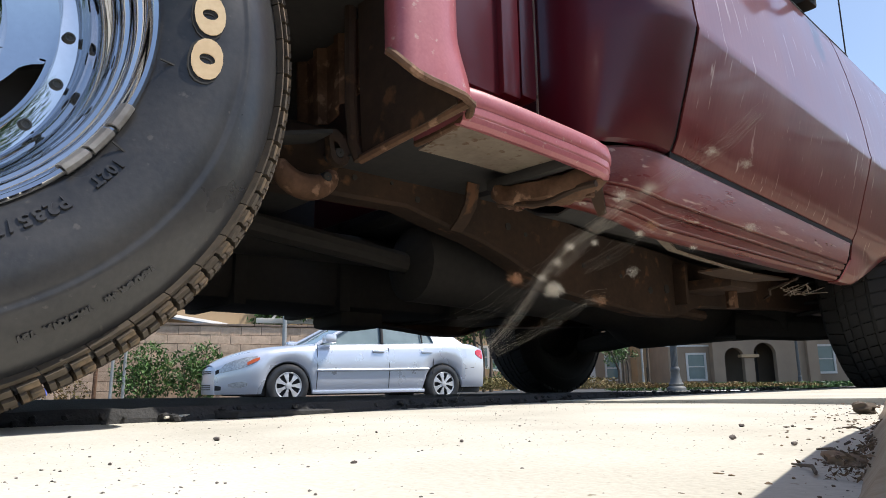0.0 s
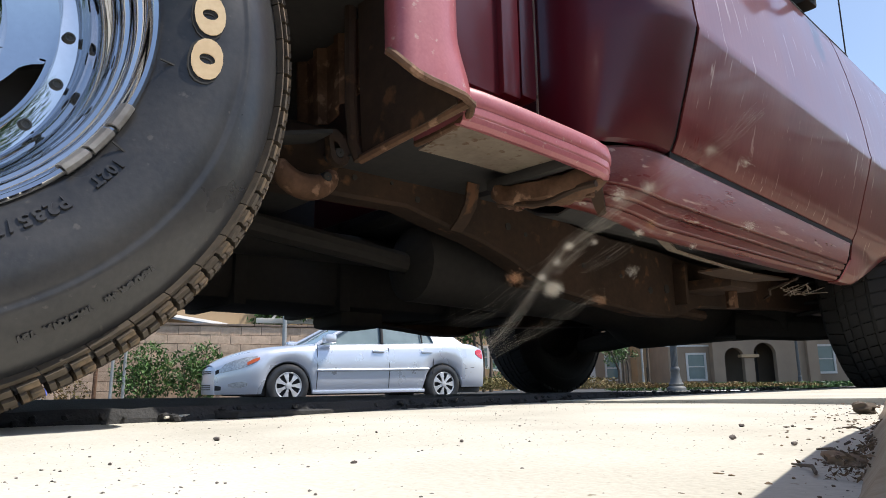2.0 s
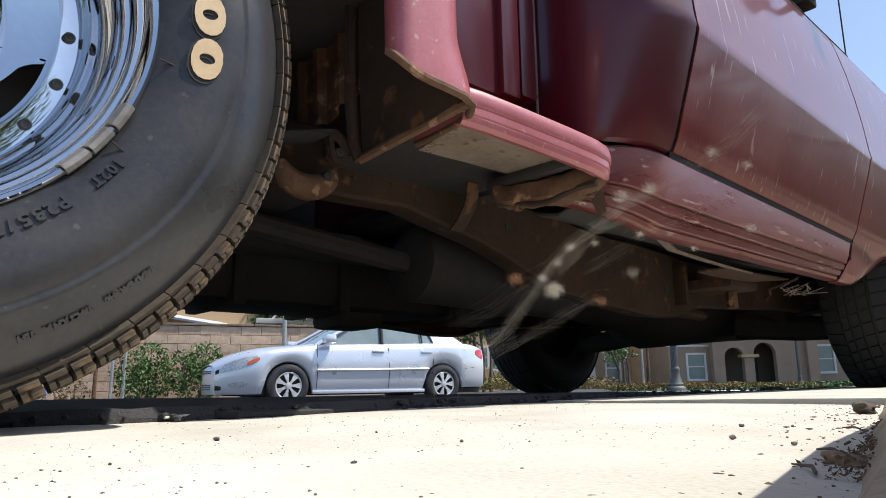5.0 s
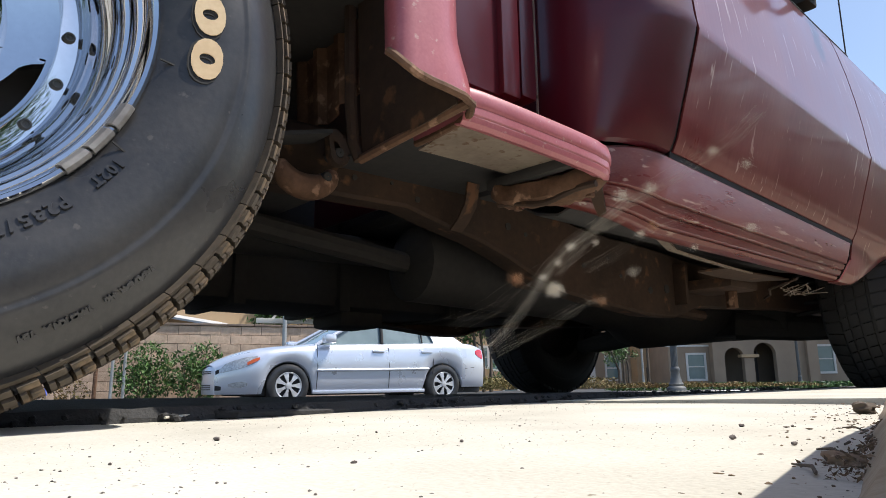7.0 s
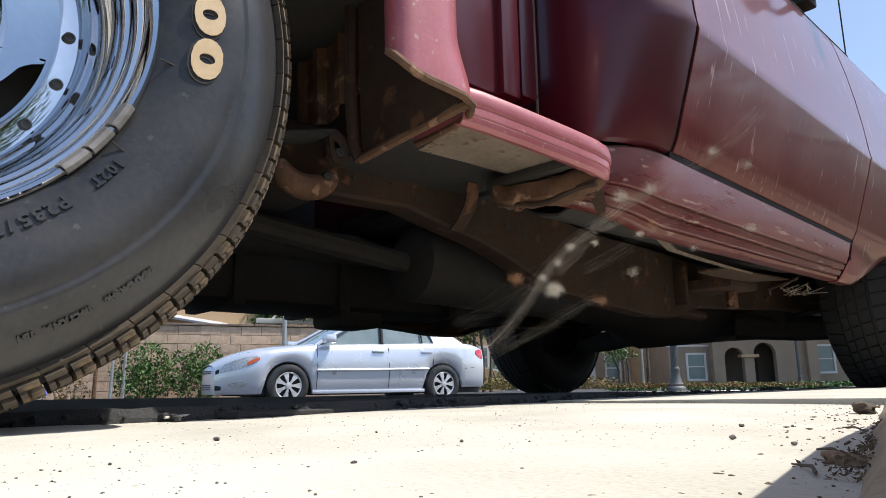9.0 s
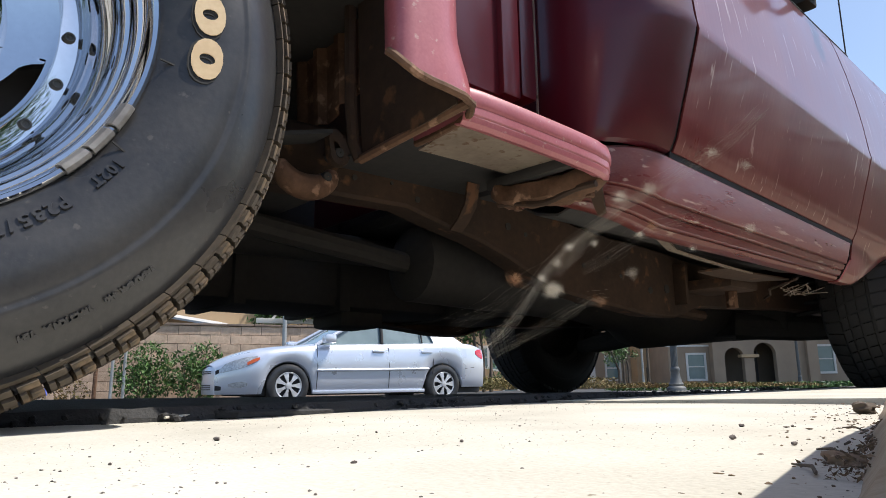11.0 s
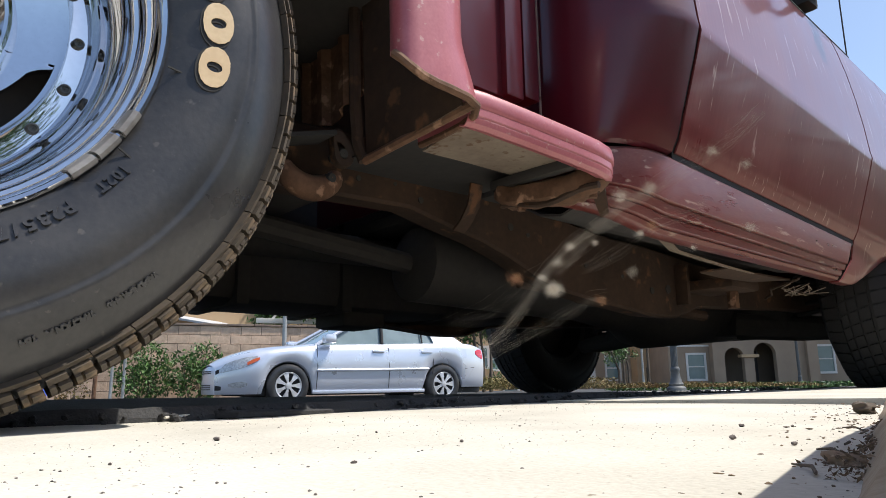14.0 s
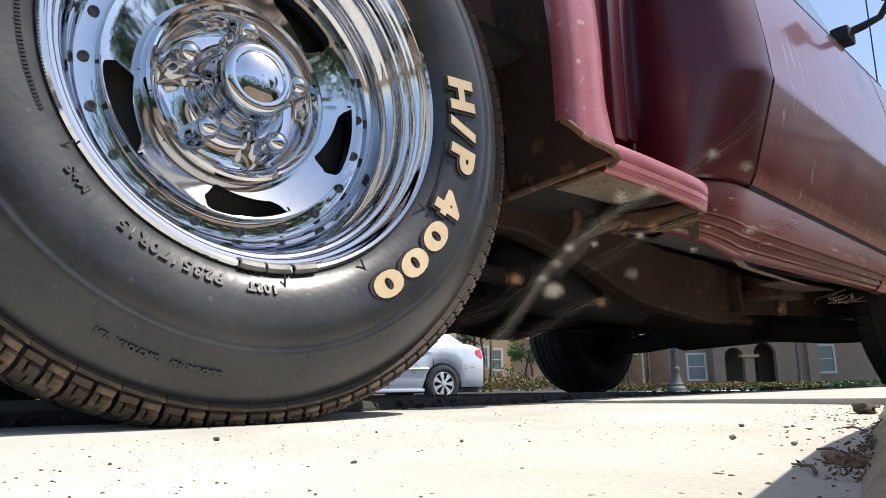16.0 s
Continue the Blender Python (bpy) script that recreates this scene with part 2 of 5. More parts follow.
def build_ground():
    bm = bmesh.new()
    # one sheet to the horizon, denser near
    steps = [-3000, -600, -150, -50, -20, -9, -4, -2.0, -1.2] + [i * 0.5 for i in range(-1, 9)] + [5, 6, 7, 8, 9, 10, 11, 12, 14, 16, 20, 25, 32, 40, 48, 60, 90, 160, 400, 1000, 3000]
    rows = []
    for d in steps:
        rows.append([])
        for r in [-3000, -800, -200, -70, -30, -18, -12, -8, -5, -3, -2, -1, 0, 1, 2, 3, 5, 8, 12, 18, 30, 70, 200, 800, 3000]:
            q = bg(r, d)
            rows[-1].append((q.x, q.y, road_z(q.x, q.y) - 0.06))
    grid(bm, rows)
    tagged(finish("ground", bm, M_SOIL, None, True), "dry brown soil reaching to the horizon", "ground", kind="structure")

    # asphalt road from the broken lip to the far kerb
    bm = bmesh.new()
    rng = random.Random(3)
    xs = [-40, -20, -10, -5, -2, -1] + [-0.5 + 0.02 * i for i in range(150)] + [2.7, 3.2, 4, 6, 10, 20, 40, 60]
    rows = []
    for x in xs:
        e = lip_y(x) + 0.022 * noise.noise(Vector((x * 5, 0, 0))) + 0.010 * noise.noise(Vector((x * 23, 3, 0))) + rng.uniform(-0.004, 0.004)
        if 0.45 < x < 0.62:
            e -= 0.015
        ys = [e + 0.002, e, e + 0.006 + rng.uniform(0, 0.006), e + 0.03, e + 0.06, e + 0.12, e + 0.3, e + 0.8, e + 1.6, e + 3, e + 5, e + 7, e + 9, e + 11, e + 14, e + 18]
        row = []
        for k, y in enumerate(ys):
            z = road_z(x, y) + (0.002 * noise.noise(Vector((x * 60, y * 60, 1))) if 1 < k < 6 else 0)
            if k == 0:
                z = -0.03
            if k == 1:
                z = 0.004 + 0.003 * noise.noise(Vector((x * 40, 7, 0)))
            row.append((x, y, z))
        rows.append(row)
    grid(bm, rows)
    tagged(finish("road", bm, M_ASPHALT, None, True), "dark worn asphalt road with a broken edge", "road", kind="structure")

    # concrete gutter pan in two slabs with a raised joint
    for x0, x1, zz in ((-6.0, 1.0, 0.0), (1.012, 9.0, 1.0)):
        bm = bmesh.new()
        n = 60
        rows = []
        for i in range(n + 1):
            x = x0 + (x1 - x0) * i / n
            row = []
            for k in range(15):
                f = k / 14
                xx = x + 0.12 * (0.5 - f)
                y = kerb_y(xx) - 0.02 + f * (lip_y(xx) + 0.06 - kerb_y(xx))
                row.append((xx, y, zz * (0.009 - 0.0075 * f) + 0.0012 * noise.noise(Vector((xx * 4, y * 4, 0)))))
            rows.append(row)
        grid(bm, rows)
        bmesh.ops.recalc_face_normals(bm, faces=bm.faces)
        ext = bmesh.ops.extrude_face_region(bm, geom=bm.faces[:])
        for v in ext["geom"]:
            if isinstance(v, bmesh.types.BMVert):
                v.co.z = -0.05
        tagged(finish("gutter", bm, M_CONCRETE, None, True), "pale sunlit concrete gutter slab with grit on it", "gutter", kind="structure")

    # kerb behind and beside the camera, with the pavement on top
    bm = bmesh.new()
    rows = []
    for i in range(301):
        x = -6 + 15 * i / 300
        y = kerb_y(x)
        j = 0.004 * noise.noise(Vector((x * 9, 0, 4)))
        k, f = kerb_drop(x), foot_y(x) if x > 0.1 else y
        b = 0.4 * noise.noise(Vector((x * 14, 2, 0)))
        rows.append([(x, f + 0.004 + j, -0.02), (x, f + j, 0.002), (x, f - 0.004 + j, 0.007 + 0.003 * b), (x, 0.6 * f + 0.4 * (y - 0.012) + 0.5 * j, 0.013 + 0.004 * b), (x, y - 0.016, 0.019 + 0.003 * b), (x, y - 0.021, 0.05 * k), (x, y - 0.026, 0.115 * k), (x, y - 0.034, 0.138 * k), (x, y - 0.055, 0.145 * k), (x, y - 0.19, 0.147 * k)])
    grid(bm, rows)
    tagged(finish("kerb", bm, M_KERB, None, True), "weathered concrete street kerb", "kerb", kind="structure")
    bm = bmesh.new()
    grid(bm, [[(x, kerb_y(x) - d, 0.146 * kerb_drop(x) ** (1 if d < 0.6 else 0.5) - 0.002 * (d > 0.2)) for d in (0.192, 0.5, 1.2, 2.2)] for x in [-6, -3, 0, 0.3] + spread(0.42, 0.87, 10) + [1.5, 3, 6, 9]])
    bmesh.ops.recalc_face_normals(bm, faces=bm.faces)
    bmesh.ops.solidify(bm, geom=bm.faces[:], thickness=0.1)
    tagged(finish("pavement", bm, M_SOIL, None, True), "bare planted strip behind the kerb", "pavement", kind="structure")


build_ground()


# ---- the pickup truck; x forward, y to its left, z up, origin under the rear right wheel's flange ----
truck = thing("pickup_truck", "old maroon stepside pickup truck with chrome wheels, faded and rusty", "pickup truck")


def slope(x):
    return -0.042 * (x - 1.1)


def skin(name, material, xs, profile, label="", thick=0.004, mirror=False, bow=None):
    """A body panel: the (y, z) profile carried along x."""
    rows = []
    for x in xs:
        row = []
        for y, z in profile:
            yy = y + (bow(x, z) if bow else 0)
            row.append((x, 1.62 - yy if mirror else yy, z + slope(x)))
        rows.append(row)
    return part(name, shell(rows, thick), material, truck, label)


# sill section: inset y and share of the height
ROCKER = [(0.078, 0.015), (0.070, 0.0), (0.058, 0.0), (0.050, 0.02), (0.047, 0.075), (0.050, 0.10), (0.042, 0.12), (0.039, 0.22), (0.042, 0.25), (0.034, 0.27), (0.031, 0.37), (0.034, 0.40), (0.027, 0.42), (0.024, 0.58), (0.022, 0.75), (0.020, 0.95), (0.026, 1.0), (0.09, 1.02)]
LOWER = [(0.034, 0.433), (0.020, 0.437), (0.008, 0.46), (-0.006, 0.505), (-0.022, 0.556), (-0.037, 0.604), (-0.045, 0.632), (-0.048, 0.642)]
UPPER = [(-0.048, 0.642), (-0.050, 0.650), (-0.047, 0.668), (-0.041, 0.74), (-0.031, 0.82), (-0.018, 0.90), (-0.002, 0.975), (0.010, 1.018), (0.030, 1.042)]


def nose(x, z):
    t = max(0.0, (x - 2.9) / 0.55)
    return 0.10 * t * t


for mir in (False, True):
    rows = []
    for x in spread(0.945, 2.00, 40):
        back = max(0.0, (1.09 - x) / 0.145)
        zb, zt = 0.286 + 0.055 * back ** 1.6, 0.428 + slope(x)
        rows.append([(x - 0.05 * (1 - f) * max(0.0, (x - 1.85) / 0.15) ** 2, (1.62 - y - 0.092 * back ** 3) if mir else y + 0.092 * back ** 3, zb + (zt - zb) * f) for y, f in ROCKER])
    part("rocker_panel", shell(rows, 0.004), M_SILL, truck, "dusty ribbed maroon sill")
    rows = []
    prof = LOWER + UPPER[1:]
    for x, off in ((1.091, 0.004), (1.088, 0), (1.075, 0.0), (1.05, 0.002), (1.03, 0.006), (1.01, 0.013), (0.99, 0.024), (0.972, 0.041), (0.958, 0.064), (0.950, 0.092), (0.946, 0.13), (0.944, 0.20), (0.944, 0.86)):
        f = max(0.0, 1 - off / 0.10)
        row = []
        for y, z in prof:
            yy = y * f + (1 - f) * 0.0 + off
            zz = z
            row.append((x, 1.62 - yy if mir else yy, zz + slope(x)))
        rows.append(row)
    part("cab_corner", shell(rows, 0.004), M_PAINT, truck, "dark maroon rear cab corner")
    d = skin("door", M_PAINTDIRT, [1.108, 1.1105] + spread(1.115, 2.018, 24), LOWER + UPPER[1:], "scratched maroon door with a sharp body crease", mirror=mir)
    rows = []
    for x in spread(2.008, 2.40, 16):
        zb = 0.284 + 0.42 * max(0.0, x - 2.06) ** 1.15
        low = [(0.075, 0.0), (0.050, 0.0), (0.043, 0.06), (0.038, 0.25), (0.032, 0.55), (0.026, 0.85)]
        row = [(y, zb + (0.436 + slope(x) - zb) * f) for y, f in low] + [(y, max(z + slope(x), zb + 0.01)) for y, z in LOWER[1:] + UPPER[1:]]
        sweep = max(0.0, (2.05 - x) / 0.042)
        rows.append([(x + 0.018 * min(1.0, sweep) if z > 0.33 else x - 0.05 * sweep * (0.33 - z) / 0.05, 1.62 - y if mir else y, z) for y, z in row])
    part("front_fender", shell(rows, 0.004), M_PAINTDIRT, truck)
    # fender over the front wheel: arch cut
    rows = []
    for x in spread(2.40, 3.42, 40):
        zb = 0.338 + math.sqrt(max(0.0, 0.40 ** 2 - (x - 2.66) ** 2))
        if x > 3.05:
            zb = 0.36
        zb = max(zb, 0.36)
        row = []
        for y, z in LOWER[1:] + UPPER[1:]:
            z2 = max(z, zb) + slope(x) * (z > zb)
            yy = y + nose(x, z)
            row.append((x, 1.62 - yy if mir else yy, z2 + 0.0006 * z))
        rows.append(row)
    part("front_fender", shell(rows, 0.004), M_PAINTDIRT, truck)
    # dark seals between the panels
    for x0, x1 in ((1.090, 1.1085), (2.0185, 2.0255)):
        prof = [(y + 0.006, z) for y, z in LOWER + UPPER[1:]]
        skin("door_seal", M_BLACK, spread(x0, x1, 2), prof, "black door seal", 0.003, mir)
    skin("door_seal", M_BLACK, spread(1.10, 2.02, 6), [(0.03, 0.421), (0.026, 0.426), (0.0255, 0.437)], "black door seal", 0.003, mir)

# cab back wall, floors, roof, bonnet, screen
part("cab_floor", boxbm((0.96, 0.12, 0.40), (2.35, 1.50, 0.43), 0.01), M_UNDER, truck, "dark greasy floor pan")
part("bed_floor", boxbm((-1.05, 0.16, 0.60), (0.86, 1.46, 0.63), 0.004), M_UNDER, truck, "dark bed floor")
rows = []
for x, zt, inn in ((0.96, 1.0, 0.05), (1.02, 1.42, 0.17), (1.12, 1.50, 0.20), (1.55, 1.52, 0.20), (1.90, 1.47, 0.20), (2.25, 0.99, 0.07)):
    rows.append([(x, inn, zt), (x, 0.5, zt + 0.02), (x, 0.81, zt + 0.025), (x, 1.12, zt + 0.02), (x, 1.62 - inn, zt)])
part("roof", shell(rows, 0.01), M_PAINT, truck)
rows = [[(x, 0.03 + 0.1 * max(0, (x - 2.9) / 0.55) ** 2, z - 0.02), (x, 0.12, z), (x, 0.5, z + 0.02), (x, 0.81, z + 0.025), (x, 1.12, z + 0.02), (x, 1.5, z), (x, 1.59 - 0.1 * max(0, (x - 2.9) / 0.55) ** 2, z - 0.02)]
        for x, z in ((2.20, 1.012), (2.5, 0.998), (2.9, 0.972), (3.3, 0.92), (3.42, 0.86), (3.45, 0.80), (3.45, 0.55), (3.44, 0.40))]
part("bonnet", shell(rows, 0.01), M_PAINT, truck)
for mir in (False, True):
    fy = (lambda v: 1.62 - v) if mir else (lambda v: v)
    part("side_window", shell([[(1.10, fy(0.05), 1.035), (2.18, fy(0.05), 0.990)], [(1.14, fy(0.185), 1.45), (1.88, fy(0.185), 1.44)]], 0.005), M_GLASS, truck, "dark tinted side window")
    part("window_seal", tube([(1.08, fy(0.030), 1.046), (1.6, fy(0.030), 1.024), (2.22, fy(0.030), 0.998)], 0.008, 8), M_BLACK, truck, "black window seal")

# door mirror and aerial
bm = tube([(1.91, 0.03, 1.075), (1.93, -0.02, 1.09), (1.97, -0.06, 1.12), (1.99, -0.09, 1.18)], [0.013, 0.012, 0.010, 0.010], 10)
mirror_arm = part("mirror_arm", bm, M_BLACK, truck, "black mirror arm")
part("mirror_head", boxbm((1.97, -0.16, 1.18), (2.01, -0.06, 1.26), 0.015), M_BLACK, mirror_arm, "black door mirror")
part("mirror_base", boxbm((1.88, 0.005, 1.045), (1.95, 0.06, 1.095), 0.012), M_BLACK, mirror_arm)
part("aerial", tube([(2.34, 0.06, 0.98), (2.31, 0.05, 1.3), (2.28, 0.04, 1.85)], 0.0022, 6), M_BLACK, truck, "thin black aerial")
part("front_bumper", boxbm((3.44, 0.06, 0.33), (3.52, 1.56, 0.46), 0.02), M_CHROMEDULL, truck, "chrome front bumper")
part("valance", boxbm((3.30, 0.25, 0.225), (3.33, 1.37, 0.50), 0.01), M_UNDER, truck)


# ---- stepside rear fender ----
LIFT = {(0.462, 0.034): 0.038, (0.456, 0.022): 0.036, (0.452, 0.012): 0.030, (0.453, 0.000): 0.020, (0.460, -0.008): 0.010, (0.474, -0.010): 0.003}


def rear_fender(mir):
    fy = (lambda v: 1.62 - v) if mir else (lambda v: v)
    sec = [(0.462, 0.034), (0.456, 0.022), (0.452, 0.012), (0.453, 0.000), (0.460, -0.008), (0.474, -0.010), (0.492, -0.0105), (0.510, -0.010), (0.545, -0.007), (0.570, 0.004), (0.588, 0.026), (0.598, 0.060), (0.603, 0.11), (0.604, 0.155)]
    rows = []
    stations = [(t, 1) for t in spread(0.092, 0.5, 20)[:-1] + spread(0.5, 0.98, 12)] + [(1.0, 0)] + [(t, -1) for t in reversed(spread(0.15, 0.98, 18))]
    for sn, way in stations:
        cs = way * (1 - sn ** 4) ** 0.25
        row = []
        for r, y in sec:
            z = 0.338 + r * sn
            low = min(1.0, max(0.0, (0.475 - z) / 0.085)) if way > 0 else 0.0
            low = low * low * (3 - 2 * low)
            rr = r + 0.018 - (0.016 * (1 - low) * max(0.0, (r - 0.49) / 0.11) if way > 0 else 0)
            rr -= 0.006 * max(0.0, min(1.0, (0.50 - r) / 0.04)) if way > 0 else 0
            x = rr * cs
            z -= 0.115 * (r - 0.455) * low
            z += LIFT.get((r, y), 0.0) * low ** 3
            row.append((x, fy(y + 0.02 * (1 - low) * max(0.0, (r - 0.52) / 0.08) if r > 0.52 and way > 0 else y), z))
        rows.append(row)
    foot = rows[0][2:]
    part("rear_fender", shell(rows, 0.004), M_FADED, truck, "faded pink rear fender with a rounded arch", True, 50)
    part("fender_edge", tube([(p[0], p[1], p[2] - 0.001) for p in foot], 0.0055, 8), M_RUSTLIGHT, truck, "rusty rolled fender edge")
    # inner closing wall with its bent flange
    part("fender_liner", shell([[(0.572, fy(y), 0.376 - 0.10 * y), (0.566, fy(y), 0.46), (0.560, fy(y), 0.62), (0.52, fy(y), 0.80)] for y in (0.012, 0.05, 0.10, 0.16, 0.215)], 0.003), M_RUST, truck, "rusty inner fender wall")
    part("liner_flange", tube([(0.582, fy(0.004), 0.377), (0.578, fy(0.07), 0.371), (0.572, fy(0.15), 0.363), (0.566, fy(0.215), 0.355)], 0.007, 8), M_RUSTLIGHT, truck, "bent rusty flange")
    part("liner_edge", tube([(0.566, fy(0.217), 0.355), (0.560, fy(0.225), 0.38), (0.556, fy(0.228), 0.44), (0.553, fy(0.229), 0.60)], 0.009, 8), M_RUST, truck)
    part("wheelhouse", shell([[(x, fy(0.235), z) for z in (0.47, 0.62, 0.80, 1.0)] for x in spread(-1.05, 0.36, 6)], 0.003), M_RUST, truck)
    # ribbed splash panel further in
    rows = []
    for i in range(25):
        y = 0.23 + 0.26 * i / 24
        rib = 0.012 * (math.sin(i * 1.05) > 0.2)
        rows.append([(0.60 - rib, fy(y), 0.475 + 0.012 * math.sin(y * 30)), (0.595 - rib, fy(y), 0.60), (0.56 - rib, fy(y), 0.80)])
    # the lighter rust colour here stands for light bounced into the wheel well
    part("splash_panel", shell(rows, 0.003), M_RUSTLIGHT, truck, "brown ribbed splash panel")
    # bed box side and its front stakes
    part("bed_side", boxbm((0.615, min(fy(0.150), fy(0.165)), 0.50), (0.80, max(fy(0.150), fy(0.165)), 1.0), 0.003), M_PAINT, truck)
    part("bed_stake", boxbm((0.795, min(fy(0.138), fy(0.19)), 0.50), (0.838, max(fy(0.138), fy(0.19)), 1.0), 0.006), M_PAINT, truck)
    part("bed_stake", boxbm((0.846, min(fy(0.143), fy(0.20)), 0.512), (0.885, max(fy(0.143), fy(0.20)), 1.0), 0.006), M_PAINT, truck)
    # side step: a pressed pan with a rounded rolled lip
    out = [(0.600, 0.030), (0.63, 0.024), (0.70, 0.018), (0.80, 0.012), (0.86, 0.010), (0.895, 0.014), (0.918, 0.026), (0.930, 0.046), (0.936, 0.075), (0.938, 0.12), (0.938, 0.24)]
    lip = [(0.034, 0.002), (0.018, 0.010), (0.009, 0.0095), (0.003, 0.006), (0.0, 0.001), (-0.001, -0.006), (-0.0005, -0.014), (0.001, -0.018), (0.003, -0.0195), (0.0015, -0.021), (0.002, -0.030), (0.004, -0.032), (0.003, -0.034), (0.005, -0.041), (0.012, -0.045), (0.026, -0.041)]
    rows = []
    n = len(out)
    for i, (x, y) in enumerate(out):
        a, b = out[max(0, i - 1)], out[min(n - 1, i + 1)]
        d = Vector((b[0] - a[0], b[1] - a[1]))
        nv = Vector((-d.y, d.x)).normalized()
        rows.append([(x + nv.x * w, fy(y + nv.y * w), 0.409 - 0.020 * (x - 0.62) / 0.3 + h) for w, h in lip])
    part("step_lip", shell(rows, 0.002), M_FADED, truck, "faded rolled lip of the side step")
    zz = lambda x: 0.409 - 0.020 * (x - 0.62) / 0.3
    part("step_pan", shell([[(0.605, fy(y), zz(0.605) - 0.005), (0.75, fy(y), zz(0.75) - 0.006), (0.915, fy(y), zz(0.915) - 0.005)] for y in (0.05, 0.10, 0.145)], 0.003), M_FADED, truck)
    part("step_underside", shell([[(0.614 + 0.02 * f, fy(0.035 + 0.13 * f), 0.377 - 0.004 * f), (0.74, fy(0.03 + 0.145 * f), 0.380), (0.862 - 0.004 * f, fy(0.028 + 0.165 * f), 0.383 + 0.006 * f)] for f in spread(0, 1, 5)], 0.002), M_PRIMER, truck, "grimy pale underside of the step")
    # dark sheet added to block the sky showing through behind the step
    part("step_gap_filler", shell([[(0.612, fy(y), 0.400), (0.78, fy(y), 0.402), (0.935, fy(y), 0.405)] for y in (0.145, 0.25, 0.40)], 0.003), M_UNDER, truck)
    # rusty step bracket
    # stamped bracket across under the step's end, scaled with rust, its bolts and the dark stay above it
    rows = []
    for k, f in enumerate(spread(0, 1, 22)):
        x, y = 0.902 - 0.030 * f, 0.030 + 0.205 * f
        z = 0.352 + 0.008 * f - 0.010 * math.sin(math.pi * f)
        h = 0.023 * min(1.0, (f + 0.03) / 0.22, (1.03 - f) / 0.12) ** 0.5
        row = []
        for q in range(14):
            a = 2 * math.pi * q / 14
            d = 1 + 0.22 * noise.noise(Vector((f * 7, math.cos(a) * 2, math.sin(a) * 2))) + 0.14 * noise.noise(Vector((f * 26, math.cos(a) * 4, math.sin(a) * 4)))
            row.append((x + 0.030 * h / 0.023 * math.cos(a) * d, fy(y), z + h * math.copysign(abs(math.sin(a)) ** 0.7, math.sin(a)) * d))
        rows.append(row)
    brk = part("step_bracket", grid(bmesh.new(), rows, True, True), M_RUSTLIGHT, truck, "rust-scaled stamped step bracket")
    part("bracket_lip", tube([(0.880 - 0.02 * f, fy(0.03 + 0.19 * f), 0.336 + 0.004 * math.sin(f * 9) - 0.008 * math.sin(math.pi * f)) for f in spread(0, 1, 10)], 0.0055, 7), M_RUST, brk)
    part("step_stay", boxbm((0.850, min(fy(0.055), fy(0.24)), 0.366), (0.872, max(fy(0.055), fy(0.24)), 0.386), 0.006), M_UNDER, truck, "dark stay under the step")
    for bx, by, bz in ((0.872, 0.185, 0.331), (0.905, 0.060, 0.333)):
        part("step_bolt", tube([(bx, fy(by), bz - 0.008), (bx, fy(by), bz + 0.016)], 0.0075, 6), M_RUSTLIGHT, brk)
        part("washer", tube([(bx, fy(by), bz), (bx, fy(by), bz + 0.003)], 0.012, 12), M_RUST, brk)
    part("bent_tab", shell([[(0.925, fy(0.050), 0.352), (0.950, fy(0.065), 0.340), (0.985, fy(0.085), 0.318)], [(0.925, fy(0.075), 0.350), (0.952, fy(0.090), 0.336), (0.990, fy(0.105), 0.316)]], 0.003), M_RUST, truck, "torn rusty tab")
    part("step_hanger", shell([[(0.862 + 0.03 * k, fy(y), z) for y, z in ((0.30, 0.40), (0.31, 0.36), (0.33, 0.335), (0.35, 0.32))] for k in (0, 1)], 0.004), M_RUST, truck)


for mir in (False, True):
    rear_fender(mir)


